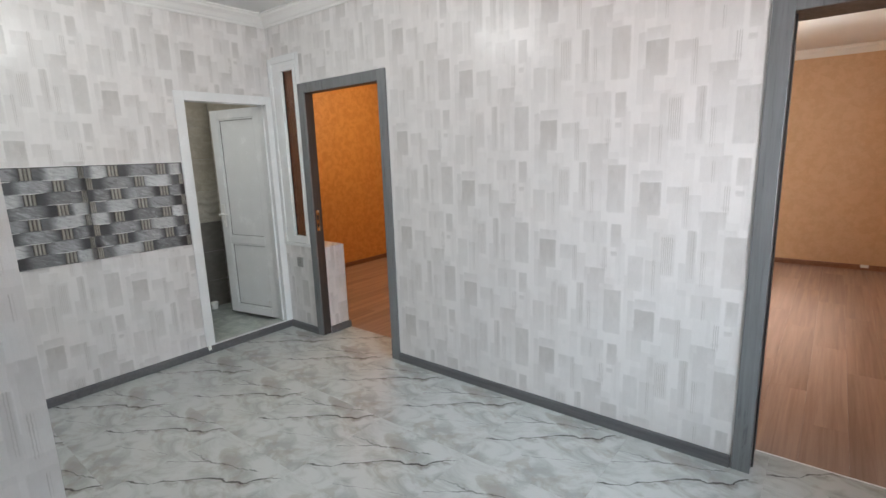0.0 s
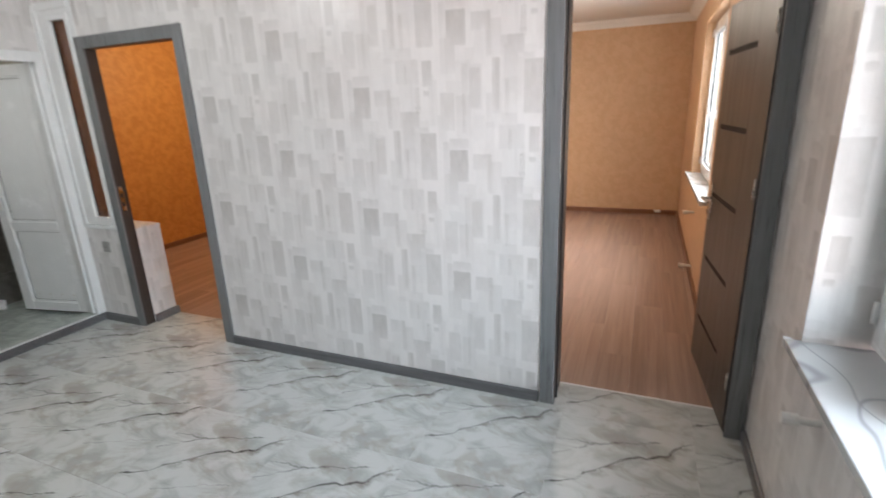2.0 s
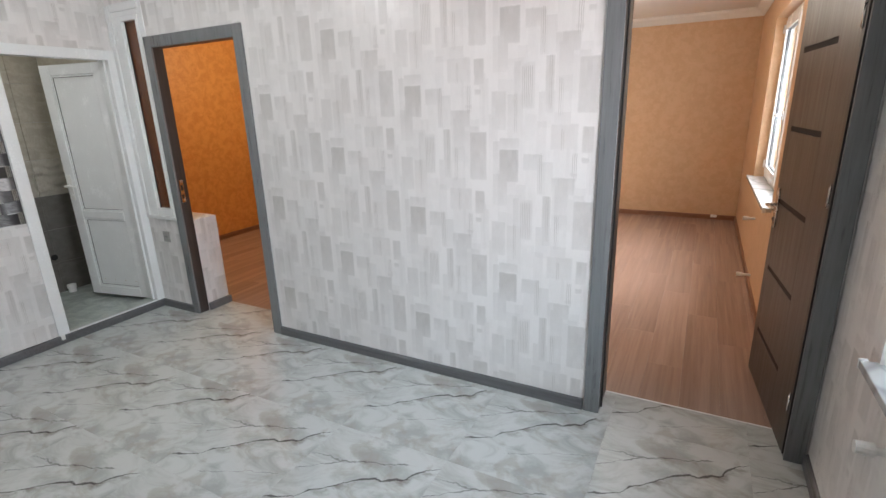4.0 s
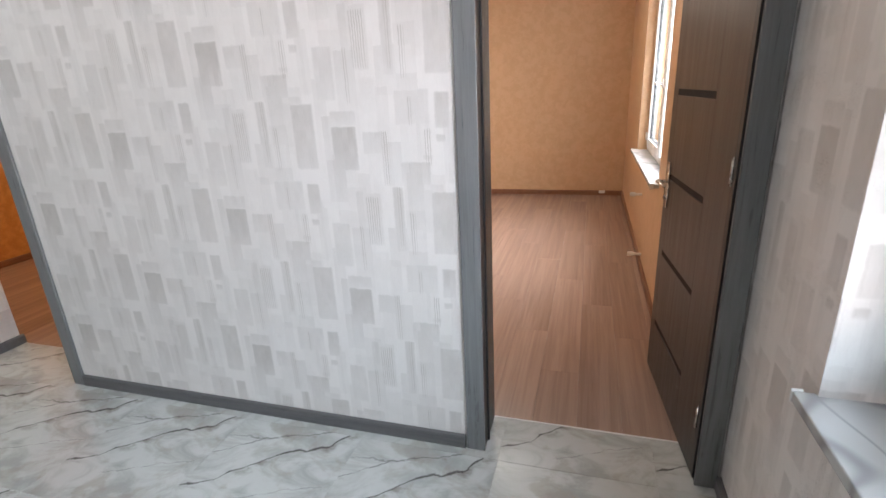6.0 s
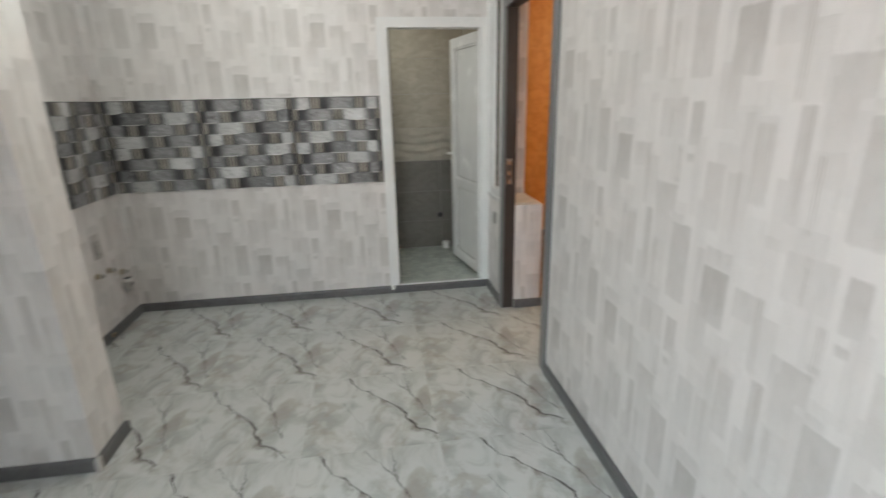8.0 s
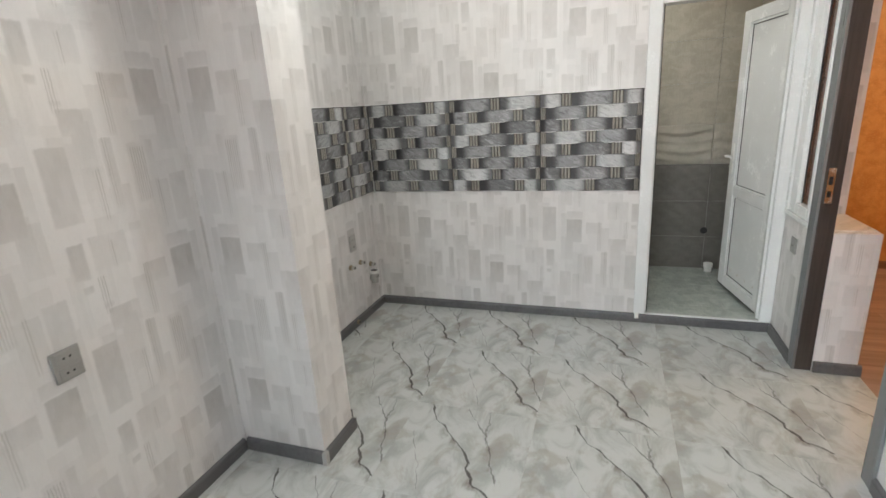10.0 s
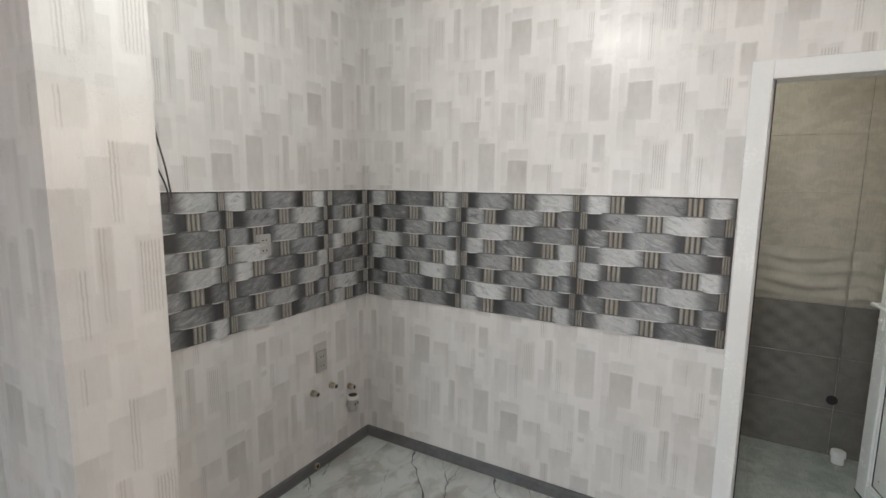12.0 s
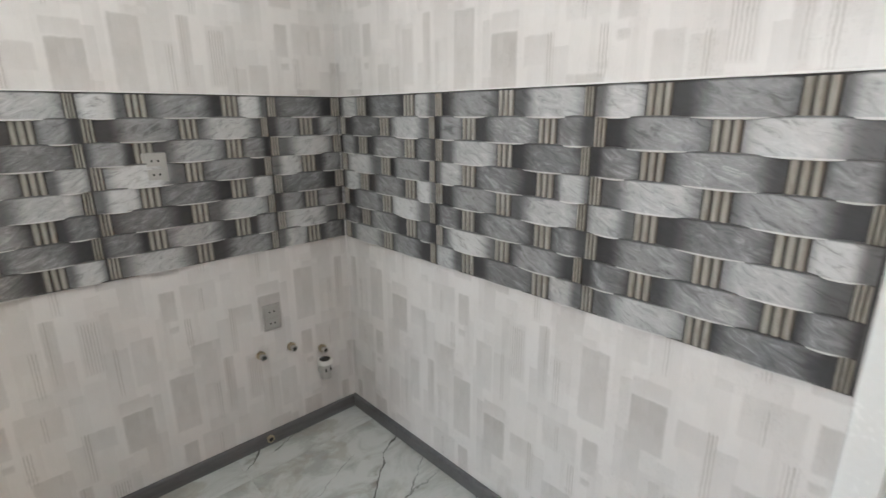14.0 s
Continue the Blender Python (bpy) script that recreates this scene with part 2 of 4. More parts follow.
def marble_material():
    """Glazed marble-look tile; every tile carries the same print."""
    n = Nodes("marble_print_tile")
    o = n.own()
    wob = n.noise(o, 9, 4, 0.6)
    wob2 = n.noise(n.scaled(o, 1, 1, 1), 28, 3, 0.6)
    x, y, _ = n.xyz(o)
    u = n.math("ADD", n.math("DIVIDE", x, 0.602), n.math("MULTIPLY", n.math("SUBTRACT", wob2, 0.5), 0.07))
    v = n.math("ADD", n.math("DIVIDE", y, 0.602), n.math("MULTIPLY", n.math("SUBTRACT", wob, 0.5), 0.10))
    v = n.math("ADD", v, n.math("MULTIPLY", n.math("SUBTRACT", wob2, 0.5), 0.06))

    def vein(points, width, lo, hi):
        c = n.tree.nodes.new("ShaderNodeFloatCurve")
        curve = c.mapping.curves[0]
        curve.points[0].location, curve.points[1].location = points[0], points[-1]
        for pt in points[1:-1]:
            curve.points.new(*pt)
        for pt in curve.points:
            pt.handle_type = "VECTOR"
        c.mapping.use_clip = False
        c.mapping.update()
        n.put(c.inputs["Value"], u)
        off = n.math("SUBTRACT", v, c.outputs[0])
        inside = n.math("MULTIPLY", n.ramp(u, lo - 0.02, lo + 0.05), n.ramp(u, hi - 0.06, hi + 0.02, 1.0, 0.0))
        thick = n.math("MULTIPLY", n.ramp(n.noise(o, 11, 2), 0.35, 0.68, 0.25, 1.0), width)
        line = n.math("SUBTRACT", 1.0, n.math("DIVIDE", n.math("ABSOLUTE", off), thick), clamp=True)
        return n.math("MULTIPLY", line, inside), off, inside

    main, off, inside = vein([(0.0, 0.14), (0.21, 0.225), (0.26, 0.32), (0.40, 0.43), (0.50, 0.54), (0.62, 0.615), (0.80, 0.67), (0.87, 0.80), (1.0, 0.90)], 0.018, 0.0, 1.0)
    second, off2, in2 = vein([(0.0, 0.45), (0.13, 0.53), (0.27, 0.65), (0.45, 0.715), (0.73, 0.825), (1.0, 0.9)], 0.010, 0.0, 0.78)
    third, _, _ = vein([(0.0, 0.63), (0.24, 0.66), (0.6, 0.70), (1.0, 0.75)], 0.008, 0.0, 0.42)
    fourth, _, _ = vein([(0.0, 0.02), (0.4, 0.10), (0.7, 0.26), (1.0, 0.36)], 0.007, 0.35, 0.95)
    # soft brown and grey clouds beside the veins
    patchy = n.ramp(n.noise(n.scaled(o, 1.0, 1.6, 1), 7, 4, 0.6, 0.6), 0.50, 0.66)
    below = n.math("MULTIPLY", n.ramp(off, -0.16, -0.01, 0.0, 1.0), n.ramp(off, 0.0, 0.02, 1.0, 0.0))
    below = n.math("MULTIPLY", n.math("MULTIPLY", below, inside), patchy)
    below2 = n.math("MULTIPLY", n.math("MULTIPLY", n.ramp(off2, -0.10, -0.01), n.ramp(off2, 0.0, 0.05, 1.0, 0.0)), n.math("MULTIPLY", in2, patchy))
    cloud = n.noise(n.scaled(o, 1, 1.5, 1), 4.5, 5, 0.62, 0.8)
    tile = n.random()
    col = n.mix(n.ramp(cloud, 0.40, 0.66), (0.52, 0.545, 0.54), (0.36, 0.375, 0.365))
    col = n.mix(n.math("MULTIPLY", n.ramp(n.noise(o, 6.5, 4, 0.6, 1.0), 0.50, 0.66), 0.5), col, (0.33, 0.305, 0.265))
    col = n.mix(n.math("MULTIPLY", below, 0.78), col, (0.19, 0.172, 0.145))
    col = n.mix(n.math("MULTIPLY", below2, 0.8), col, (0.25, 0.23, 0.20))
    for line, k in ((main, 0.85), (second, 0.62), (third, 0.5), (fourth, 0.38)):
        col = n.mix(n.math("MULTIPLY", n.ramp(line, 0.0, 0.55), k), col, (0.05, 0.046, 0.043))
    col = n.mix(n.math("MULTIPLY", tile, 0.06), col, (0.42, 0.42, 0.42))
    smear = n.noise(n.place(), 3.0, 4)
    return n.done(col, n.ramp(smear, 0.35, 0.7, 0.06, 0.17))


def wood_material(name, dark, light, along="Z", rough=0.45, use_own=True, fine=26, pore=0.45, long=1.2, relief=0.25):
    n = Nodes(name)
    o = n.own() if use_own else n.place()
    s = {"Z": (fine, fine, long), "Y": (fine, long, fine), "X": (long, fine, fine)}[along]
    shift = n.vec(n.math("MULTIPLY", n.random(), 17.0), n.math("MULTIPLY", n.random(), 9.0), n.math("MULTIPLY", n.random(), 23.0))
    add = n.tree.nodes.new("ShaderNodeVectorMath")
    n.put(add.inputs[0], o)
    n.put(add.inputs[1], shift)
    o = add.outputs[0]
    grain = n.noise(n.scaled(o, *s), 2.2, 5, 0.65, 0.4)
    pores = n.noise(n.scaled(o, *[k * 5 for k in s]), 3, 2, 0.6)
    tone = n.noise(n.scaled(o, *[k * 0.22 for k in s]), 1.5, 3)
    f = n.math("ADD", n.math("MULTIPLY", grain, 0.7), n.math("MULTIPLY", tone, 0.5))
    col = n.mix(n.ramp(f, 0.35, 0.85), dark, light)
    col = n.mix(n.ramp(pores, 0.55, 0.75, 0.0, pore), col, tuple(c * 0.55 for c in dark))
    piece = n.math("SUBTRACT", n.random(), 0.5)
    hsv = n.tree.nodes.new("ShaderNodeHueSaturation")
    n.put(hsv.inputs["Value"], n.math("ADD", 1.0, n.math("MULTIPLY", piece, 0.12)))
    n.put(hsv.inputs["Color"], col)
    n.bump(n.math("ADD", grain, pores), relief, 0.0008)
    return n.done(hsv.outputs[0], n.ramp(grain, 0.3, 0.7, rough - 0.24 * relief, rough + 0.32 * relief))


def plain_material(name, colour, rough, metal=0.0, vary=0.06, scale=14.0, bump=0.05):
    n = Nodes(name)
    o = n.place()
    f = n.math("ADD", n.math("MULTIPLY", n.noise(o, scale, 4), 0.6), n.math("MULTIPLY", n.noise(o, scale * 14, 2), 0.4))
    col = n.mix(n.ramp(f, 0.35, 0.65), tuple(max(0, c * (1 - vary)) for c in colour), tuple(min(1, c * (1 + vary)) for c in colour))
    n.bump(n.noise(o, scale * 16, 3), bump, 0.001)
    return n.done(col, n.ramp(f, 0.3, 0.7, max(0.02, rough - 0.05), rough + 0.05), metal)


def mottled_wallpaper(name, a, b, c):
    """Textured wallpaper: soft brushed blotches with glitter flecks."""
    n = Nodes(name)
    p = n.place()
    blot = n.noise(p, 13, 5, 0.62, 0.5)
    fine = n.noise(n.scaled(p, 1, 1, 2.5), 60, 4, 0.6)
    col = n.mix(n.ramp(blot, 0.38, 0.62), a, b)
    col = n.mix(n.ramp(fine, 0.5, 0.72, 0.0, 0.55), col, c)
    fleck = n.math("MULTIPLY", n.ramp(n.noise(p, 260, 1), 0.66, 0.72), n.ramp(n.noise(p, 8, 2), 0.5, 0.6))
    n.bump(n.math("ADD", fine, fleck), 0.4, 0.0015)
    return n.done(col, n.math("SUBTRACT", 0.5, n.math("MULTIPLY", fleck, 0.3)))


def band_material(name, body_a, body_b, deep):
    """Glazed print on the woven relief tiles: slate strips, with print and shade beside the cords both painted into
    their ends.
    """
    n = Nodes(name)
    g = n.own("Generated")
    o = n.place()
    x, _, z = n.xyz(g)
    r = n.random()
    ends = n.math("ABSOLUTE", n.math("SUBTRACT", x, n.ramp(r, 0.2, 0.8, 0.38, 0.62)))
    body = n.mix(n.ramp(n.math("FRACT", n.math("MULTIPLY", r, 7.31)), 0.25, 0.8), body_a, body_b)
    px, py, pz = n.xyz(o)
    run = n.math("ADD", px, py)
    # grain that runs up the strip at a slant
    slant = n.vec(n.math("ADD", n.math("MULTIPLY", run, 5.0), n.math("MULTIPLY", pz, -5.0)), n.math("ADD", n.math("MULTIPLY", run, 9.0), n.math("MULTIPLY", pz, 17.0)), n.math("MULTIPLY", r, 19.0))
    scratch = n.noise(slant, 2.5, 8, 0.74, 1.0)
    body = n.mix(n.ramp(scratch, 0.48, 0.70, 0.0, 0.6), body, tuple(min(0.7, c * 1.7) for c in body_b))
    body = n.mix(n.ramp(scratch, 0.34, 0.50, 0.75, 0.0), body, tuple(c * 0.5 for c in body_a))
    # shade beside the cords painted over the print: strip ends go near black
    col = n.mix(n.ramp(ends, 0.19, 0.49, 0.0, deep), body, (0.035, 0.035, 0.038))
    # shade painted along the top edge; lower rim pale as glaze edge and highlight
    col = n.mix(n.ramp(z, 0.90, 0.97, 0.0, 0.85), col, (0.04, 0.04, 0.042))
    col = n.mix(n.ramp(z, 0.055, 0.09, 0.85, 0.0), col, (0.68, 0.68, 0.67))
    n.bump(scratch, 0.6, 0.003)
    return n.done(col, n.ramp(scratch, 0.3, 0.7, 0.30, 0.44), 0.1)


def cord_material():
    n = Nodes("ribbed_cord_glaze")
    x = n.xyz(n.own("Generated"))[0]
    rib = n.math("ABSOLUTE", n.math("SUBTRACT", n.math("FRACT", n.math("MULTIPLY", x, 3.0)), 0.5))
    dirt = n.noise(n.scaled(n.place(), 30, 30, 8), 3, 3)
    col = n.mix(n.ramp(rib, 0.15, 0.48), (0.335, 0.322, 0.292), (0.11, 0.104, 0.094))
    col = n.mix(n.ramp(dirt, 0.4, 0.75, 0.0, 0.5), col, (0.16, 0.14, 0.11))
    return n.done(col, 0.3)


def sill_marble():
    n = Nodes("white_veined_sill")
    p = n.place()
    warp = n.noise(p, 2.2, 1.2, 0.5, 0.5)
    line = n.math("ABSOLUTE", n.math("SUBTRACT", warp, 0.5))
    second = n.math("ABSOLUTE", n.math("SUBTRACT", n.noise(n.scaled(p, 1.0, 0.7, 1.0), 1.6, 1.5, 0.5, 0.8), 0.42))
    col = n.mix(n.ramp(line, 0.0, 0.016, 0.85, 0.0), (0.51, 0.527, 0.54), (0.17, 0.18, 0.19))
    col = n.mix(n.ramp(second, 0.0, 0.010, 0.6, 0.0), col, (0.22, 0.23, 0.24))
    col = n.mix(n.ramp(line, 0.0, 0.08, 0.4, 0.0), col, (0.40, 0.41, 0.43))
    return n.done(col, 0.16)


def glass_material(name, colour, rough, ior=1.45):
    n = Nodes(name)
    n.bump(n.noise(n.place(), 220, 3), 0.15 if rough > 0.1 else 0.0, 0.0006)
    return n.done(colour, rough, 0.0, Transmission_Weight=1.0, IOR=ior)


def bath_tile(name, a, b, rough):
    n = Nodes(name)
    p = n.place()
    f = n.noise(n.scaled(p, 1, 1, 1.8), 9, 5, 0.6, 0.6)
    fine = n.noise(n.scaled(p, 1, 6, 1), 30, 3)
    col = n.mix(n.ramp(n.math("ADD", n.math("MULTIPLY", f, 0.7), n.math("MULTIPLY", fine, 0.3)), 0.38, 0.64), a, b)
    col = n.mix(n.math("MULTIPLY", n.random(), 0.12), col, a)
    x, y, z = n.xyz(p)
    weave = n.math("MULTIPLY", n.math("SINE", n.math("MULTIPLY", n.math("ADD", x, y), 46.0)), n.math("SINE", n.math("MULTIPLY", z, 58.0)))
    col = n.mix(n.ramp(weave, 0.1, 0.7, 0.0, 0.35 if "taupe" in name else 0.06), col, b)
    if "taupe" in name:
        n.bump(weave, 0.45, 0.006)
    return n.done(col, rough)


M_PAPER = wallpaper_material()
M_MARBLE = marble_material()
M_GREYWOOD = wood_material("grey_oak_casing", (0.135, 0.142, 0.149), (0.20, 0.208, 0.215), "Z", 0.30, pore=0.25, relief=0.15)
M_DOORWOOD = wood_material("dark_oak_door_film", (0.030, 0.025, 0.023), (0.066, 0.054, 0.049), "Z", 0.40)
M_BASE = wood_material("grey_skirting", (0.085, 0.085, 0.09), (0.14, 0.14, 0.145), "X", 0.4, False)
M_BROWNBASE = wood_material("brown_skirting", (0.16, 0.068, 0.034), (0.25, 0.115, 0.06), "Y", 0.4, False)
M_LAMINATE = wood_material("oak_laminate", (0.27, 0.18, 0.14), (0.41, 0.283, 0.223), "Y", 0.20, True, 13, 0.10, 0.4, 0.03)
M_TAN = mottled_wallpaper("tan_textured_wallpaper", (0.53, 0.345, 0.20), (0.58, 0.385, 0.235), (0.64, 0.46, 0.31))
M_ORANGE = mottled_wallpaper("orange_textured_wallpaper", (0.50, 0.21, 0.05), (0.60, 0.28, 0.075), (0.68, 0.39, 0.15))
M_CEIL = plain_material("white_ceiling_paint", (0.78, 0.78, 0.77), 0.6, vary=0.02, scale=4)
M_PVC = plain_material("white_pvc", (0.78, 0.795, 0.80), 0.24, vary=0.02, scale=6, bump=0.02)
M_GASKET = plain_material("black_rubber_gasket", (0.02, 0.02, 0.022), 0.5)
M_CHROME = plain_material("brushed_nickel", (0.62, 0.61, 0.58), 0.25, 1.0)
M_BRASS = plain_material("dull_brass", (0.42, 0.36, 0.26), 0.35, 0.9)
M_GREYPLASTIC = plain_material("grey_plastic", (0.30, 0.295, 0.285), 0.4)
M_SILVERPLASTIC = plain_material("light_grey_plastic", (0.40, 0.392, 0.38), 0.35)
M_DARK = plain_material("black_plastic", (0.015, 0.015, 0.015), 0.4)
M_INLAY = plain_material("matt_black_inlay", (0.008, 0.007, 0.007), 0.85)
M_WHITEPLASTIC = plain_material("white_plastic_pipe", (0.78, 0.78, 0.76), 0.35)
M_GROUT = plain_material("light_grout", (0.50, 0.50, 0.49), 0.8)
M_DARKGROUT = plain_material("dark_grout", (0.06, 0.06, 0.06), 0.7)
# last number: how strongly print and painted shade blacken the strip ends
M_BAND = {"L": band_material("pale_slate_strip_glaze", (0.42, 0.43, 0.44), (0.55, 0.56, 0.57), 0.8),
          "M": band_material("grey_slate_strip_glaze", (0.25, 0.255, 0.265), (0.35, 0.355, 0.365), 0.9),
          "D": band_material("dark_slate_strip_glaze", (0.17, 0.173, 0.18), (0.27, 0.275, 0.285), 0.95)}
M_CORD = cord_material()
M_SILL = sill_marble()
M_GLASS = glass_material("clear_glass", (0.93, 0.97, 0.95), 0.0)
M_FROST = glass_material("frosted_glass", (0.20, 0.25, 0.24), 0.28)
M_BROWNGLASS = glass_material("bronze_film_glass", (0.40, 0.25, 0.18), 0.25)
M_BEIGETILE = bath_tile("beige_wall_tile", (0.40, 0.37, 0.305), (0.50, 0.465, 0.39), 0.22)
M_DARKTILE = bath_tile("taupe_wall_tile", (0.15, 0.139, 0.123), (0.19, 0.178, 0.16), 0.3)
M_WAVETILE = bath_tile("ivory_wave_tile", (0.40, 0.375, 0.315), (0.49, 0.46, 0.395), 0.3)
M_BATHFLOOR = bath_tile("grey_green_floor_tile", (0.36, 0.40, 0.37), (0.50, 0.54, 0.51), 0.25)
M_WIRE = plain_material("dark_cable", (0.05, 0.045, 0.045), 0.5)
M_GROUND = plain_material("dry_ground", (0.22, 0.20, 0.17), 0.9, vary=0.2, scale=1.0)
M_FILAMENT = Nodes("lit_bulb_glass")
M_FILAMENT.bsdf.inputs["Emission Strength"].default_value = 12.0
M_FILAMENT.bsdf.inputs["Emission Color"].default_value = (1, 0.95, 0.85, 1)
M_FILAMENT = M_FILAMENT.done((0.9, 0.9, 0.88), 0.3)

# ---- building helpers ----


def box(bm, x0, x1, y0, y1, z0, z1, bevel=0.0):
    vs = [bm.verts.new((x, y, z)) for x in (x0, x1) for y in (y0, y1) for z in (z0, z1)]
    faces = [bm.faces.new([vs[k] for k in q]) for q in ((0, 1, 3, 2), (4, 6, 7, 5), (0, 4, 5, 1), (2, 3, 7, 6), (0, 2, 6, 4), (1, 5, 7, 3))]
    if bevel:
        edges = list({e for f in faces for e in f.edges})
        bmesh.ops.bevel(bm, geom=edges, offset=bevel, segments=2, affect="EDGES", profile=0.5)
    return bm


def tube(bm, a, b, r, r2=None, seg=16, bevel=0.0):
    """A closed cylinder or cone from a to b."""
    a, b = Vector(a), Vector(b)
    m = Matrix.Translation((a + b) / 2) @ (b - a).to_track_quat("Z", "Y").to_matrix().to_4x4()
    bmesh.ops.create_cone(bm, cap_ends=True, segments=seg, radius1=r, radius2=r if r2 is None else r2, depth=(b - a).length, matrix=m)
    return bm


def boxes(*rows, bevel=0.0):
    bm = bmesh.new()
    for row in rows:
        box(bm, *row, bevel=bevel)
    return bm


def mesh_from(name, bm, material, smooth=False):
    bmesh.ops.recalc_face_normals(bm, faces=bm.faces)
    me = bpy.data.meshes.new(name)
    bm.to_mesh(me)
    bm.free()
    me.materials.append(material)
    if smooth:
        for f in me.polygons:
            f.use_smooth = True
    return me


def part(name, bm, material, parent=None, label="", smooth=False):
    ob = new(name, mesh_from(name, bm, material, smooth))
    if parent:
        ob.parent = parent
    if label:
        ob["label"] = label
    return ob


def thing(name, label, category, group="", kind="", at=None):
    ob = new(name)
    if at is not None:
        ob.matrix_world = at
    return tagged(ob, label, category, group, kind)


def structure(name, bm, material, label, category):
    return tagged(part(name, bm, material), label, category, kind="structure")


# ---- plan ----
WX, NY, NB = -3.905, 2.43, 2.70          # west face, north face, back of the north wall
KY, HY = -0.20, -0.08                    # kitchen and hall south faces
EX = 0.53                                # window wall
CEIL = 2.62
PX0, PX1, PY = -2.41, -2.17, 0.34        # wall stub between hall and kitchen
D1L, D1R = -3.445, -2.63                 # opening to the orange room
D2L, D2R = -0.345, 0.445                 # opening to the bedroom
DH = 1.985
ROOM_E, ROOM_N, ROOM_W, ROOM_C = 0.45, 7.35, -2.30, 2.52
OR_W, OR_N, OR_C = -5.30, 6.0, 2.52
BW, BN, BS, BF = -5.05, 2.45, 0.55, 0.015  # bathroom
TX, TY, TS = -0.285, 1.775, 0.602        # tile grid

tagged(part("ground", boxes((-400, 400, -400, 400, -0.6, -0.5)), M_GROUND), "bare dry ground outside the house", "ground", kind="structure")
structure("floor_base", boxes((-5.6, 1.0, -1.6, 7.7, -0.5, -0.0016)), M_GROUT, "grey screed under the floor coverings", "floor")

structure("wall_west", boxes((WX - 0.12, WX, KY, 1.655, -0.009, CEIL), (WX - 0.12, WX, 1.655, 2.42, 1.985, CEIL), (WX - 0.12, WX, 2.42, NY, -0.009, CEIL),
                             (WX - 0.12, WX, 1.655, 2.42, -0.009, 0.058)),
          M_PAPER, "wall in grey patch-pattern wallpaper with a bathroom doorway", "wall")
structure("wall_north", boxes((WX - 0.12, D1L - 0.05, NY, NB, -0.009, 0.755), (WX - 0.12, D1L - 0.05, NY, NB, 2.30, CEIL),
                              (D1L - 0.05, D1R + 0.05, NY, NB, 2.04, CEIL), (D1R + 0.05, D2L - 0.05, NY, NB, -0.009, CEIL),
                              (D2L - 0.05, D2R + 0.05, NY, NB, 2.04, CEIL), (D2R + 0.05, EX + 0.4, NY, NB, -0.009, CEIL),
                              (WX - 0.12, WX + 0.03, NY, NB, 0.755, 2.30)),
          M_PAPER, "partition in grey patch-pattern wallpaper with two doorways", "wall")
structure("low_wall_end", boxes((D1L - 0.05, D1L, NY + 0.075, NB, -0.009, 0.752)), M_PAPER, "low papered wall stub beside the doorway", "wall")
structure("wall_east", boxes((EX, EX + 0.4, -1.3, 0.45, -0.009, CEIL), (EX, EX + 0.4, 1.91, NY, -0.009, CEIL),
                             (EX, EX + 0.4, 0.45, 1.91, -0.009, 0.725), (EX, EX + 0.4, 0.45, 1.91, 2.15, CEIL)),
          M_PAPER, "outer wall in grey patch-pattern wallpaper with a deep window recess", "wall")
structure("wall_south_kitchen", boxes((WX - 0.12, PX1, KY - 0.12, KY, -0.009, CEIL)), M_PAPER, "kitchen wall in grey patch-pattern wallpaper", "wall")
structure("wall_stub", boxes((PX0, PX1, KY, PY, -0.009, CEIL)), M_PAPER, "papered wall stub beside the kitchen corner", "wall")
structure("wall_south_hall", boxes((PX1, -0.85, HY - 0.12, HY, -0.009, CEIL)), M_PAPER, "hall wall in grey patch-pattern wallpaper", "wall")
structure("wall_entry", boxes((-0.97, -0.85, -1.3, HY - 0.12, -0.009, CEIL), (-0.97, EX + 0.4, -1.42, -1.3, -0.009, CEIL)), M_PAPER, "papered walls of the entry niche", "wall")
structure("ceiling", boxes((WX - 0.2, EX + 0.4, -1.42, NB, CEIL, CEIL + 0.15)), M_CEIL, "smooth white ceiling of the hall", "ceiling")

# bedroom shell
structure("wall_room_east", boxes((ROOM_E, ROOM_E + 0.42, NB, 4.15, -0.009, ROOM_C), (ROOM_E, ROOM_E + 0.42, 5.75, ROOM_N + 0.2, -0.009, ROOM_C),
                                  (ROOM_E, ROOM_E + 0.42, 4.15, 5.75, -0.009, 0.76), (ROOM_E, ROOM_E + 0.42, 4.15, 5.75, 2.20, ROOM_C)),
          M_TAN, "bedroom wall in tan textured wallpaper with a window", "wall")
structure("wall_room_north", boxes((ROOM_W, ROOM_E, ROOM_N, ROOM_N + 0.2, -0.009, ROOM_C)), M_TAN, "bedroom end wall in tan textured wallpaper", "wall")
structure("wall_room_west", boxes((ROOM_W - 0.06, ROOM_W, NB, ROOM_N + 0.2, -0.009, ROOM_C)), M_TAN, "bedroom side wall in tan textured wallpaper", "wall")
structure("wall_room_south", boxes((ROOM_W, D2L - 0.05, NB, NB + 0.008, -0.009, ROOM_C), (D2L - 0.05, ROOM_E, NB, NB + 0.008, 2.04, ROOM_C)), M_TAN, "bedroom doorway wall in tan wallpaper", "wall")
structure("ceiling_room", boxes((ROOM_W - 0.06, ROOM_E + 0.42, NB, ROOM_N + 0.2, ROOM_C, ROOM_C + 0.1)), M_CEIL, "white bedroom ceiling", "ceiling")
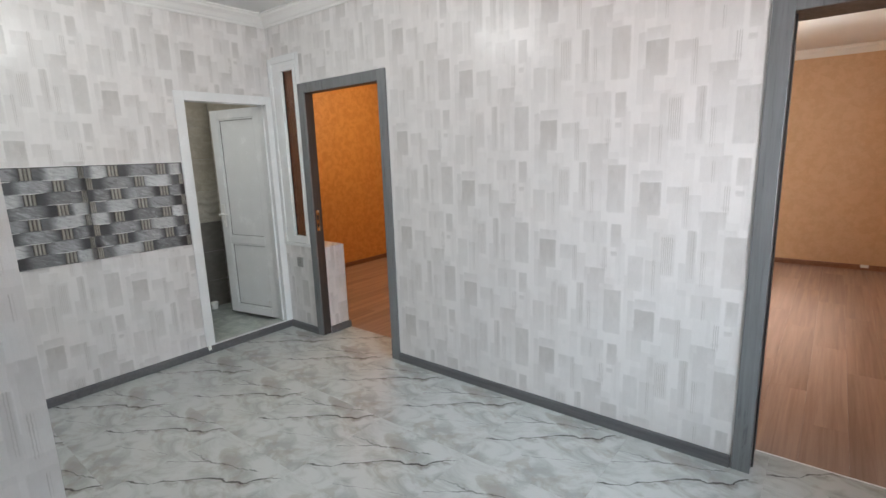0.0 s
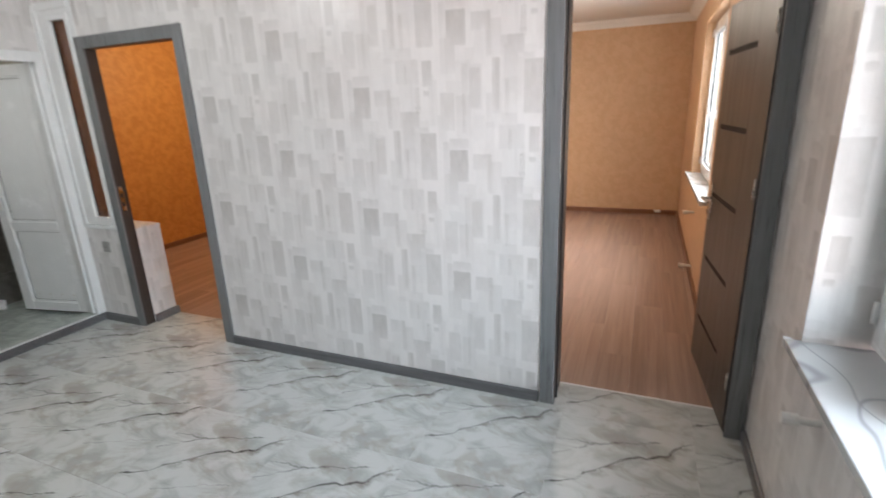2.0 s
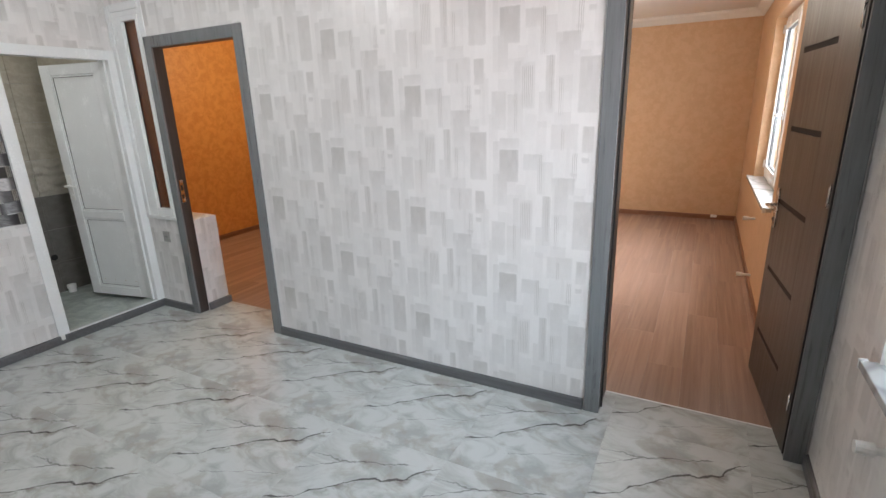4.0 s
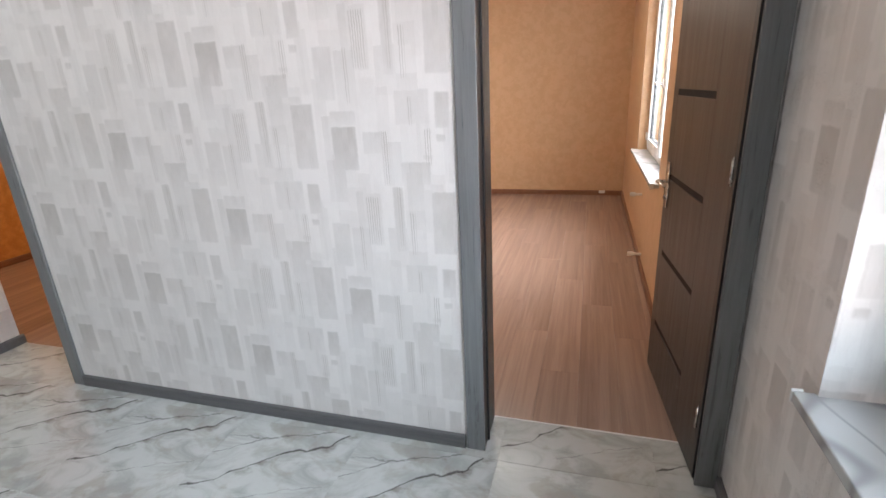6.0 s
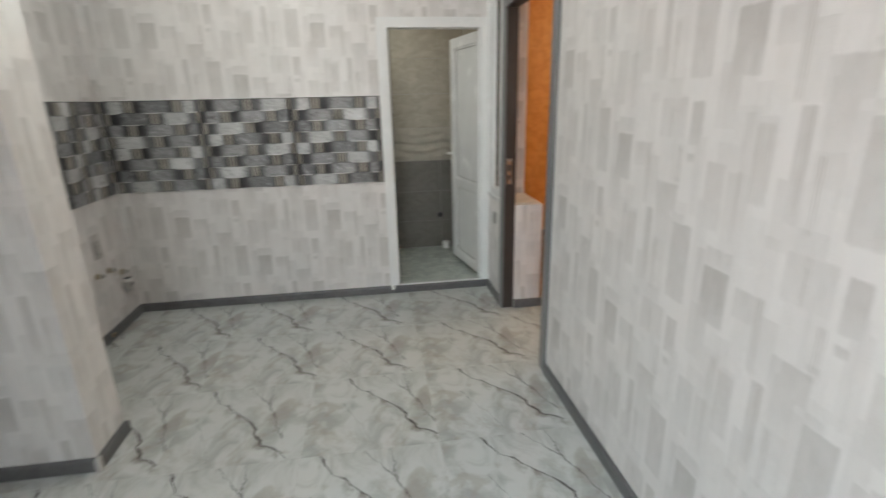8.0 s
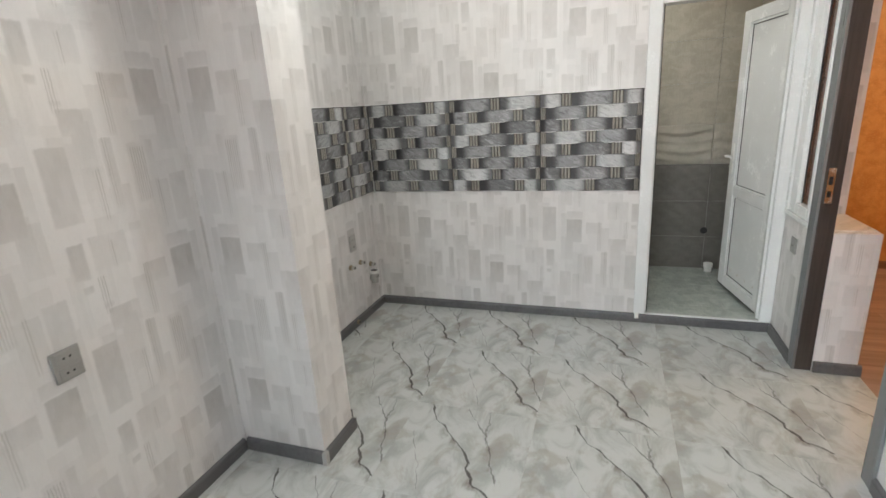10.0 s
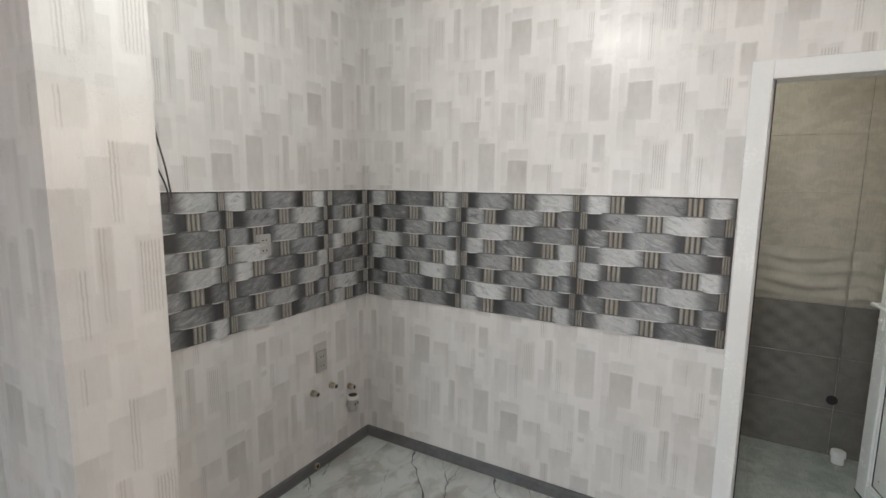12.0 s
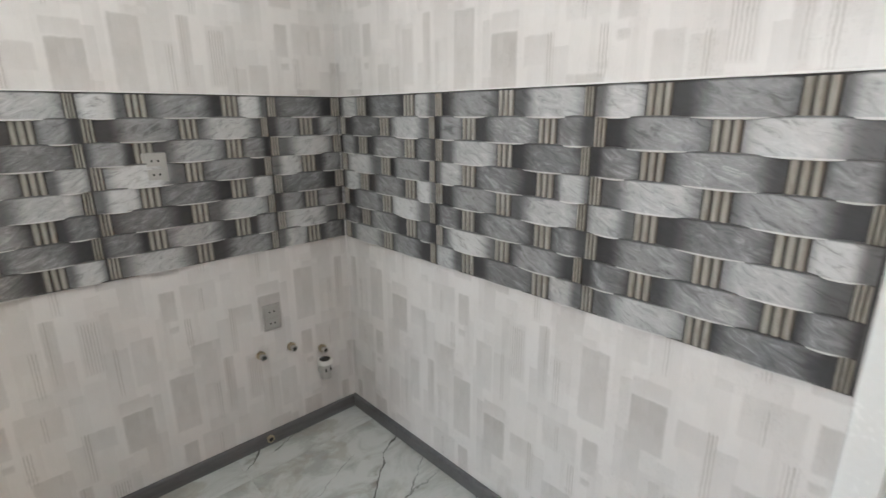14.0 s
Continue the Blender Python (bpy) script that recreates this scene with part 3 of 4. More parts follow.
# orange room shell
structure("wall_orange_west", boxes((OR_W - 0.15, OR_W, NB, OR_N, -0.009, OR_C)), M_ORANGE, "wall in orange textured wallpaper", "wall")
structure("wall_orange_north", boxes((OR_W - 0.15, ROOM_W - 0.06, OR_N, OR_N + 0.15, -0.009, OR_C)), M_ORANGE, "end wall in orange textured wallpaper", "wall")
structure("wall_orange_east", boxes((ROOM_W - 0.12, ROOM_W - 0.06, NB, OR_N, -0.009, OR_C)), M_ORANGE, "side wall in orange textured wallpaper", "wall")
structure("wall_orange_south", boxes((OR_W, WX - 0.12, NB - 0.12, NB, -0.009, OR_C)), M_ORANGE, "return wall in orange textured wallpaper", "wall")
structure("ceiling_orange", boxes((OR_W - 0.15, ROOM_W - 0.06, NB, OR_N + 0.15, OR_C, OR_C + 0.1)), M_CEIL, "white ceiling of the orange room", "ceiling")
# bathroom shell
wall_bath_west = structure("wall_bath_west", boxes((BW - 0.12, BW - 0.008, BS, BN, -0.009, 2.35)), M_GROUT, "tiled bathroom wall, taupe below and beige above", "wall")
wall_bath_north = structure("wall_bath_north", boxes((BW - 0.12, WX - 0.12, BN + 0.008, BN + 0.12, -0.009, 2.35)), M_GROUT, "tiled bathroom side wall, taupe below and beige above", "wall")
structure("wall_bath_south", boxes((BW - 0.12, WX - 0.12, BS - 0.12, BS, -0.009, 2.35)), M_BEIGETILE, "plain beige bathroom wall", "wall")
structure("ceiling_bath", boxes((BW - 0.12, WX - 0.12, BS - 0.12, BN + 0.12, 2.35, 2.45)), M_CEIL, "white bathroom ceiling", "ceiling")
bath_floor = structure("floor_bath", boxes((BW - 0.008, WX - 0.12, BS, BN + 0.008, -0.009, BF - 0.003)), M_GROUT, "grey-green tiled bathroom floor", "floor")


def strip(name, a, b, out, profile, material, label, category):
    """A moulding from a to b; its profile is (distance from the wall, height)."""
    a, b, out = Vector((*a, 0)), Vector((*b, 0)), Vector((*out, 0))
    bm = bmesh.new()
    rings = [[bm.verts.new(p + out * d + Vector((0, 0, z))) for d, z in profile] for p in (a, b)]
    k = len(profile)
    for i in range(k):
        bm.faces.new((rings[0][i], rings[0][(i + 1) % k], rings[1][(i + 1) % k], rings[1][i]))
    bm.faces.new(rings[0])
    bm.faces.new(rings[1])
    return structure(name, bm, material, label, category)


SKIRT = [(0, 0), (0.016, 0), (0.016, 0.045), (0.012, 0.056), (0.004, 0.06), (0, 0.06)]
T = 0.016
GREY_SKIRT = "dark grey skirting along the papered wall"
for a, b, out in [((WX, KY), (WX, NY), (1, 0)), ((WX + T, NY), (D1L - 0.062, NY), (0, -1)), ((D1R + 0.075, NY), (D2L - 0.083, NY), (0, -1)),
                  ((WX + T, KY), (PX0 - T, KY), (0, 1)), ((PX0, KY), (PX0, PY + T), (-1, 0)), ((PX0, PY), (PX1, PY), (0, 1)), ((PX1, HY + T), (PX1, PY + T), (1, 0)),
                  ((PX1 + T, HY), (-0.85, HY), (0, 1)), ((EX, -1.3), (EX, NY - 0.013), (-1, 0)), ((D1L, NY + 0.078), (D1L, NB + T), (1, 0))]:
    strip("baseboard", a, b, out, SKIRT, M_BASE, GREY_SKIRT, "skirting")
for x, y in ((PX1 + 0.008, PY + 0.008),):
    strip("baseboard_cap", (x - 0.012, y), (x + 0.012, y), (0, 1), [(-0.011, 0), (0.011, 0), (0.011, 0.058), (0.006, 0.064), (-0.006, 0.064), (-0.011, 0.058)],
          M_SILVERPLASTIC, "small light grey skirting corner cap", "skirting")
structure("baseboard_clip", boxes((WX + 0.013, WX + 0.024, 1.648, 1.672, 0.03, 0.066), bevel=0.003), M_WHITEPLASTIC, "small white skirting clip beside the bathroom door", "skirting")
BROWN_SKIRT = "brown wood skirting along the papered wall"
for a, b, out in [((ROOM_W, ROOM_N), (ROOM_E, ROOM_N), (0, -1)), ((ROOM_E, NB + 0.01), (ROOM_E, ROOM_N - T), (-1, 0)), ((ROOM_W, NB + 0.01), (ROOM_W, ROOM_N - T), (1, 0)),
                  ((OR_W, NB), (OR_W, OR_N - T), (1, 0)), ((OR_W, OR_N), (ROOM_W - 0.12, OR_N), (0, -1))]:
    strip("baseboard", a, b, out, SKIRT, M_BROWNBASE, BROWN_SKIRT, "skirting")

structure("baseboard_clip", boxes((0.16, 0.235, ROOM_N - 0.026, ROOM_N - 0.014, 0.028, 0.062), bevel=0.003), M_WHITEPLASTIC, "small white skirting joint clip in the bedroom", "skirting")


def cornice(z):
    return [(0, z), (0, z - 0.09), (0.012, z - 0.09), (0.018, z - 0.078), (0.03, z - 0.07), (0.052, z - 0.045), (0.078, z - 0.026), (0.082, z - 0.012), (0.095, z - 0.010), (0.095, z)]


for a, b, out, z in [((WX, KY), (WX, NY), (1, 0), CEIL), ((WX, NY), (EX, NY), (0, -1), CEIL), ((EX, -1.3), (EX, NY), (-1, 0), CEIL), ((WX, KY), (PX0, KY), (0, 1), CEIL),
                     ((PX0, KY), (PX0, PY), (-1, 0), CEIL), ((PX0 - 0.095, PY), (PX1 + 0.095, PY), (0, 1), CEIL), ((PX1, HY), (PX1, PY), (1, 0), CEIL), ((PX1, HY), (-0.85, HY), (0, 1), CEIL),
                     ((ROOM_W, ROOM_N), (ROOM_E, ROOM_N), (0, -1), ROOM_C), ((ROOM_E, NB + 0.01), (ROOM_E, ROOM_N), (-1, 0), ROOM_C), ((ROOM_W, NB + 0.01), (ROOM_W, ROOM_N), (1, 0), ROOM_C)]:
    strip("cornice", a, b, out, cornice(z - 0.002), M_CEIL, "white moulded ceiling cornice", "cornice")

# ---- doorways ----


def handle_set(parent, place, turn, material, length=0.12):
    """A lever handle on a back plate, standing off along local -y, lever along local +x."""
    m = Matrix.Translation(place) @ pose(0, 0, 0, 0, 0, turn)
    bm = box(bmesh.new(), -0.02, 0.02, -0.008, 0.0, -0.12, 0.09, bevel=0.003)
    bm.transform(m)
    plate = part("handle", bm, material, parent, "metal lever handle" if material is M_CHROME else "white lever handle")
    bm = bmesh.new()
    tube(bm, (0, -0.006, 0), (0, -0.05, 0), 0.009)
    tube(bm, (-0.008 if length > 0 else 0.008, -0.047, 0), (length, -0.045, 0), 0.0085, 0.007)
    bmesh.ops.create_uvsphere(bm, u_segments=10, v_segments=6, radius=0.010, matrix=Matrix.Translation((0, -0.047, 0)))
    bm.transform(m)
    part("lever", bm, material, plate, smooth=True)
    bm = tube(bmesh.new(), (0, -0.006, -0.075), (0, -0.016, -0.075), 0.011)
    bm.transform(m)
    part("cylinder", bm, material, plate)
    return plate


def casing_frame(name, left, right, face, back, label):
    """A grey wooden door frame: casings on the hall side, jamb linings through the wall."""
    ob = thing(name, label, "door frame", kind="structure", at=pose((left + right) / 2, face, 0))
    ob_m = ob.matrix_world.inverted()

    def add(pname, *row, material=M_GREYWOOD, bevel=0.003):
        bm = boxes(row, bevel=bevel)
        bm.transform(ob_m)
        return part(pname, bm, material, ob)

    add("casing", left - 0.075, left, face - 0.014, face, 0, DH + 0.075)
    add("casing", right, right + 0.075, face - 0.014, face, 0, DH + 0.075)
    add("casing", left, right, face - 0.014, face, DH, DH + 0.075)
    add("jamb", left - 0.045, left - 0.002, face, back, 0, DH + 0.04, material=M_DOORWOOD)
    add("jamb", right + 0.002, right + 0.045, face, back, 0, DH + 0.04, material=M_DOORWOOD)
    add("jamb", left - 0.002, right + 0.002, face, back, DH, DH + 0.04, material=M_DOORWOOD)
    return ob, add


frame1, add1 = casing_frame("door_frame_1", D1L, D1R, NY, NY + 0.075, "dark grey wooden door frame to the orange room, no door closed in it")
add1("strike_plate", D1L - 0.0015, D1L + 0.0015, NY + 0.012, NY + 0.042, 0.90, 1.07, material=M_CHROME, bevel=0.0)
add1("latch_hole", D1L + 0.0005, D1L + 0.0025, NY + 0.018, NY + 0.034, 0.99, 1.03, material=M_DARK, bevel=0.0)
add1("latch_hole", D1L + 0.0005, D1L + 0.0025, NY + 0.018, NY + 0.034, 0.93, 0.96, material=M_DARK, bevel=0.0)
frame2, add2 = casing_frame("door_frame_2", D2L, D2R, NY, NB - 0.05, "dark grey wooden door frame to the bedroom")
add2("rebate_seal", D2L - 0.001, D2L + 0.006, NY + 0.055, NY + 0.068, 0, DH, material=M_GASKET, bevel=0.0)
add2("rebate_seal", D2R - 0.006, D2R + 0.001, NY + 0.005, NY + 0.04, 0.02, DH, material=M_GASKET, bevel=0.0)


def bedroom_door():
    """Dark film-faced leaf with inlaid grooves, opened into the bedroom; local x runs from the hinge, local y is thickness."""
    angle = 90 + 5.7
    ob = thing("door_2", "open dark brown-grey wooden door with five short horizontal grooves", "door", at=pose(0.44, 2.475, 0, 0, 0, angle))
    w, top = 0.785, 1.975
    grooves = [0.285, 0.65, 1.015, 1.38, 1.745]
    cuts = [0.008] + [g + s for g in grooves for s in (-0.013, 0.013)] + [top]
    g0, g1 = 0.235, 0.715
    bm = bmesh.new()
    box(bm, 0, w, -0.034, -0.004, 0.008, top)
    for lo, hi in zip(cuts[::2], cuts[1::2]):
        box(bm, g0, g1, -0.004, 0.0, lo, hi, bevel=0.0008)
        box(bm, 0.0, w, -0.038, -0.034, lo, hi, bevel=0.0008)
    box(bm, 0, g0, -0.004, 0.0, 0.008, top, bevel=0.0008)
    box(bm, g1, w, -0.004, 0.0, 0.008, top, bevel=0.0008)
    leaf = part("leaf", bm, M_DOORWOOD, ob)
    for g in grooves:
        part("groove_inlay", boxes((g0, g1, -0.0035, -0.0025, g - 0.013, g + 0.013)), M_INLAY, leaf, "black groove inlay")
    for z in (0.26, 1.16, 1.80):
        bm = bmesh.new()
        tube(bm, (-0.006, 0.004, z - 0.04), (-0.006, 0.004, z + 0.04), 0.0055)
        box(bm, 0.0, 0.006, 0.0, 0.002, z - 0.045, z + 0.045)
        tube(bm, (-0.006, 0.004, z + 0.04), (-0.006, 0.004, z + 0.048), 0.005, 0.002)
        part("hinge", bm, M_CHROME, ob, "steel butt hinge", True)
    handle_set(ob, (w - 0.06, 0.0, 0.99), 180, M_CHROME, 0.12)
    handle_set(ob, (w - 0.06, -0.038, 0.99), 0, M_CHROME, -0.12)
    part("latch_plate", boxes((w, w + 0.002, -0.03, -0.008, 0.9, 1.1)), M_CHROME, ob, "steel latch plate")
    return ob


bedroom_door()


def bathroom_frame():
    ob = thing("door_frame_3", "white plastic bathroom door frame with a raised sill", "door frame", kind="structure", at=pose(WX, 2.03, 0))
    m = ob.matrix_world.inverted()

    def add(name, *row, material=M_PVC, bevel=0.003, label=""):
        bm = boxes(row, bevel=bevel)
        bm.transform(m)
        return part(name, bm, material, ob, label)

    y0, y1 = 1.64, NY - 0.003
    add("casing", WX, WX + 0.014, y0, 1.71, 0.061, 1.997)
    add("casing", WX, WX + 0.014, 2.365, y1, 0.061, 1.997)
    add("casing", WX, WX + 0.014, 1.71, 2.365, 1.93, 1.997)
    add("jamb", WX - 0.13, WX, 1.657, 1.705, 0.06, 1.96)
    add("jamb", WX - 0.13, WX, 2.37, 2.418, 0.06, 1.96)
    add("jamb", WX - 0.13, WX, 1.705, 2.37, 1.935, 1.983)
    add("stop", WX - 0.05, WX - 0.035, 1.705, 1.72, 0.064, 1.935)
    add("stop", WX - 0.05, WX - 0.035, 2.355, 2.37, 0.064, 1.935)
    add("sill", WX - 0.010, WX + 0.012, 1.705, 2.37, 0.0595, 0.0665, label="pale threshold strip")
    add("sill_tile", WX - 0.128, WX - 0.011, 1.706, 2.369, 0.0582, 0.0625, material=M_BATHFLOOR, bevel=0.001)
    add("gasket", WX - 0.053, WX - 0.05, 1.72, 1.725, 0.064, 1.935, material=M_GASKET, bevel=0.0)


bathroom_frame()


def bathroom_door():
    """White plastic leaf with two sunk panels; local x from the hinge."""
    ob = thing("door_3", "open white plastic bathroom door with two panels", "door", at=pose(WX - 0.135, 2.418, 0.0, 0, 0, 180 + 11))
    w, z0, z1, st = 0.638, 0.046, 1.934, 0.095
    mid0, mid1 = 0.727, 0.792
    bm = bmesh.new()
    box(bm, 0, st, -0.03, 0.03, z0, z1, bevel=0.004)
    box(bm, w - st, w, -0.03, 0.03, z0, z1, bevel=0.004)
    box(bm, st, w - st, -0.03, 0.03, z0, z0 + 0.078, bevel=0.004)
    box(bm, st, w - st, -0.03, 0.03, z1 - 0.078, z1, bevel=0.004)
    box(bm, st, w - st, -0.03, 0.03, mid0, mid1, bevel=0.004)
    leaf = part("leaf_frame", bm, M_PVC, ob)
    for lo, hi in ((z0 + 0.078, mid0), (mid1, z1 - 0.078)):
        panel = part("panel", boxes((st - 0.002, w - st + 0.002, -0.012, 0.012, lo - 0.002, hi + 0.002)), M_PVC, ob)
        for s in (-1, 1):
            y0, y1 = sorted((s * 0.0125, s * 0.022))
            part("glazing_bead", boxes((st, st + 0.014, y0, y1, lo, hi), (w - st - 0.014, w - st, y0, y1, lo, hi),
                                       (st + 0.014, w - st - 0.014, y0, y1, lo, lo + 0.014), (st + 0.014, w - st - 0.014, y0, y1, hi - 0.014, hi), bevel=0.002), M_PVC, panel)
            part("gasket", boxes((st + 0.014, st + 0.017, y0, y0 + 0.004, lo + 0.014, hi - 0.014), (w - st - 0.017, w - st - 0.014, y0, y0 + 0.004, lo + 0.014, hi - 0.014),
                                 (st + 0.017, w - st - 0.017, y0, y0 + 0.004, hi - 0.017, hi - 0.014), (st + 0.017, w - st - 0.017, y0, y0 + 0.004, lo + 0.014, lo + 0.017)), M_GASKET, panel, "thin black gasket")
    part("edge_seal", boxes((0.0, w, 0.03, 0.034, z0, z0 + 0.006), (0.0, 0.006, 0.03, 0.034, z0, z1)), M_GASKET, ob, "black edge seal")
    handle_set(ob, (w - 0.045, 0.03, 1.0), 180, M_WHITEPLASTIC, 0.11)
    handle_set(ob, (w - 0.045, -0.03, 1.0), 0, M_WHITEPLASTIC, -0.11)
    for k in range(4):
        x = 0.14 + 0.115 * k
        bm = tube(bmesh.new(), (x, 0.012, z0 + 0.14), (x, 0.014, z0 + 0.14), 0.004, seg=10)
        part("screw", bm, M_BRASS, leaf)
    return ob


bathroom_door()


def narrow_window():
    """Slim fixed plastic window above the low wall, beside the doorway."""
    ob = thing("window_1", "narrow white plastic window with bronze-tinted pane", "window", kind="structure", at=pose(-3.68, NY, 0.755))
    m = ob.matrix_world.inverted()
    x0, x1, z0, z1 = WX + 0.03, D1L - 0.045, 0.755, 2.30

    def add(name, *rows, material=M_PVC, bevel=0.003, label=""):
        bm = boxes(*rows, bevel=bevel)
        bm.transform(m)
        return part(name, bm, material, ob, label)

    a, b, lo, hi = -3.737, -3.572, z0 + 0.09, 2.178
    add("trim", (WX + 0.004, x0 + 0.022, NY - 0.014, NY, z0, 2.29), (x0 + 0.022, D1L - 0.078, NY - 0.014, NY, 2.245, 2.29), label="white cover strip")
    add("frame", (x0 + 0.022, x0 + 0.075, NY - 0.004, NY + 0.06, z0 + 0.03, z1), (b + 0.03, x1 - 0.001, NY - 0.004, NY + 0.06, z0 + 0.03, z1),
        (x0 + 0.075, b + 0.03, NY - 0.004, NY + 0.06, hi + 0.035, z1))
    add("sash", (x0 + 0.077, a, NY - 0.012, NY + 0.05, z0 + 0.032, hi + 0.033), (b, b + 0.028, NY - 0.012, NY + 0.05, z0 + 0.032, hi + 0.033),
        (a, b, NY - 0.012, NY + 0.05, z0 + 0.032, lo), (a, b, NY - 0.012, NY + 0.05, hi, hi + 0.033))
    add("sill_strip", (x0 + 0.012, D1L - 0.078, NY - 0.016, NY + 0.06, z0 + 0.001, z0 + 0.029))
    add("bead", (a, a + 0.012, NY + 0.004, NY + 0.016, lo, hi), (b - 0.012, b, NY + 0.004, NY + 0.016, lo, hi), bevel=0.002)
    add("gasket", (a + 0.012, a + 0.016, NY + 0.008, NY + 0.016, lo, hi), (b - 0.016, b - 0.012, NY + 0.008, NY + 0.016, lo, hi), material=M_GASKET, bevel=0.0)
    add("pane", (a + 0.002, b - 0.002, NY + 0.018, NY + 0.024, lo + 0.001, hi - 0.001), material=M_BROWNGLASS, bevel=0.0)


narrow_window()


def plastic_window(name, x, y0, y1, z0, z1, mull, ajar, label, frosted):
    """A two-light plastic window in an outer wall; the far light is a sash that opens inward."""
    ob = thing(name, label, "window", kind="structure", at=pose(x, (y0 + y1) / 2, z0))
    m = ob.matrix_world.inverted()

    def add(pname, *rows, material=M_PVC, bevel=0.004, parent=None, turn=None, label=""):
        bm = boxes(*rows, bevel=bevel)
        if turn is not None:
            bm.transform(turn)
        bm.transform(m)
        return part(pname, bm, material, parent or ob, label)

    add("frame", (x, x + 0.07, y0, y0 + 0.06, z0, z1), (x, x + 0.07, y1 - 0.06, y1, z0, z1), (x, x + 0.07, y0 + 0.06, y1 - 0.06, z0, z0 + 0.06), (x, x + 0.07, y0 + 0.06, y1 - 0.06, z1 - 0.06, z1))
    add("mullion", (x, x + 0.07, mull - 0.035, mull + 0.035, z0 + 0.06, z1 - 0.06))
    fixed = add("pane", (x + 0.03, x + 0.036, y0 + 0.06, mull - 0.035, z0 + 0.06, z1 - 0.06), material=M_GLASS, bevel=0.0)
    fixed.visible_shadow = False
    hinge = Vector((x - 0.005, y1 - 0.035, 0))
    turn = Matrix.Translation(hinge) @ pose(0, 0, 0, 0, 0, -ajar) @ Matrix.Translation(-hinge)
    a, b, lo, hi, f = mull - 0.02, y1 - 0.035, z0 + 0.035, z1 - 0.035, 0.075
    x -= 0.008
    sash = add("sash", (x, x + 0.06, a, a + f, lo, hi), (x, x + 0.06, b - f, b, lo, hi), (x, x + 0.06, a + f, b - f, lo, lo + f), (x, x + 0.06, a + f, b - f, hi - f, hi), turn=turn)
    pane = add("sash_pane", (x + 0.026, x + 0.034, a + f - 0.002, b - f + 0.002, lo + f - 0.002, hi - f + 0.002), material=M_FROST if frosted else M_GLASS, bevel=0.0, parent=sash, turn=turn)
    pane.visible_shadow = False
    g = 0.004
    add("gasket", (x + 0.014, x + 0.026, a + f, a + f + g, lo + f, hi - f), (x + 0.014, x + 0.026, b - f - g, b - f, lo + f, hi - f),
        (x + 0.014, x + 0.026, a + f, b - f, lo + f, lo + f + g), (x + 0.014, x + 0.026, a + f, b - f, hi - f - g, hi - f), material=M_GASKET, bevel=0.0, parent=sash, turn=turn)
    add("edge_seal", (x + 0.06, x + 0.066, a, b, lo, lo + 0.006), (x + 0.06, x + 0.066, a, a + 0.006, lo, hi), material=M_GASKET, bevel=0.0, parent=sash, turn=turn)
    bm = bmesh.new()
    hy, hz = a + 0.03, (lo + hi) / 2 - 0.11
    box(bm, x - 0.012, x, hy - 0.015, hy + 0.015, hz - 0.035, hz + 0.035, bevel=0.003)
    tube(bm, (x - 0.01, hy, hz), (x - 0.045, hy, hz), 0.009)
    box(bm, x - 0.055, x - 0.038, hy - 0.012, hy + 0.145, hz - 0.012, hz + 0.010, bevel=0.004)
    bm.transform(turn)
    bm.transform(m)
    part("window_handle", bm, M_PVC, sash, "white window handle turned level")
    add("lock_keep", (x + 0.062, x + 0.07, mull - 0.03, mull - 0.012, lo + 0.25, lo + 0.33), material=M_DARK, bevel=0.0)
    for z in (lo + 0.05, hi - 0.1):
        bm = tube(bmesh.new(), (x - 0.006, b + 0.008, z), (x - 0.006, b + 0.008, z + 0.07), 0.008)
        bm.transform(m)
        part("hinge", bm, M_PVC, ob, smooth=True)
    return ob


plastic_window("window_2", 0.705, 0.45, 1.91, 0.772, 2.15, 1.462, 7, "white plastic window with its frosted sash ajar", True)
plastic_window("window_3", 0.53, 4.15, 5.75, 0.80, 2.20, 4.9, 0, "white plastic bedroom window, closed", False)


def window_sill(x0, x1, y0, y1, z, back):
    ob = thing("window_sill", "white marble-look window sill with grey veins", "window sill", at=pose(x0, (y0 + y1) / 2, z))
    m = ob.matrix_world.inverted()
    bm = boxes((x0, back, y0, y1, z - 0.028, z), bevel=0.004)
    bm.transform(m)
    part("board", bm, M_SILL, ob)
    bm = boxes((x0 - 0.002, x0 + 0.022, y0 - 0.004, y0 + 0.0, z - 0.032, z + 0.003), (x0 - 0.002, x0 + 0.022, y1, y1 + 0.004, z - 0.032, z + 0.003))
    bm.transform(m)
    part("end_cap", bm, M_PVC, ob, "white end caps")
    return ob


window_sill(0.485, 0.775, 0.42, 1.925, 0.757, 0.775)
window_sill(0.395, 0.60, 4.10, 5.80, 0.795, 0.60)

# ---- fittings ----


def socket(place, turn, w, h, label, holes, material):
    """A wall socket plate; local -y faces the room."""
    ob = thing("wall_socket", label, "socket", at=Matrix.Translation(place) @ pose(0, 0, 0, 0, 0, turn))
    part("plate", boxes((-w / 2, w / 2, -0.009, 0.0, -h / 2, h / 2), bevel=0.003), material, ob)
    n = len(holes)
    for k, z in enumerate(holes):
        insert = part("insert", boxes((-w * 0.36, w * 0.36, -0.0115, -0.0085, z - h * 0.36 / n, z + h * 0.36 / n), bevel=0.001), material, ob)
        for dx in (-0.0095, 0.0095):
            bm = tube(bmesh.new(), (dx, -0.0118, z), (dx, -0.0105, z), 0.004, seg=10)
            part("pin_hole", bm, M_DARK, insert)
    return ob


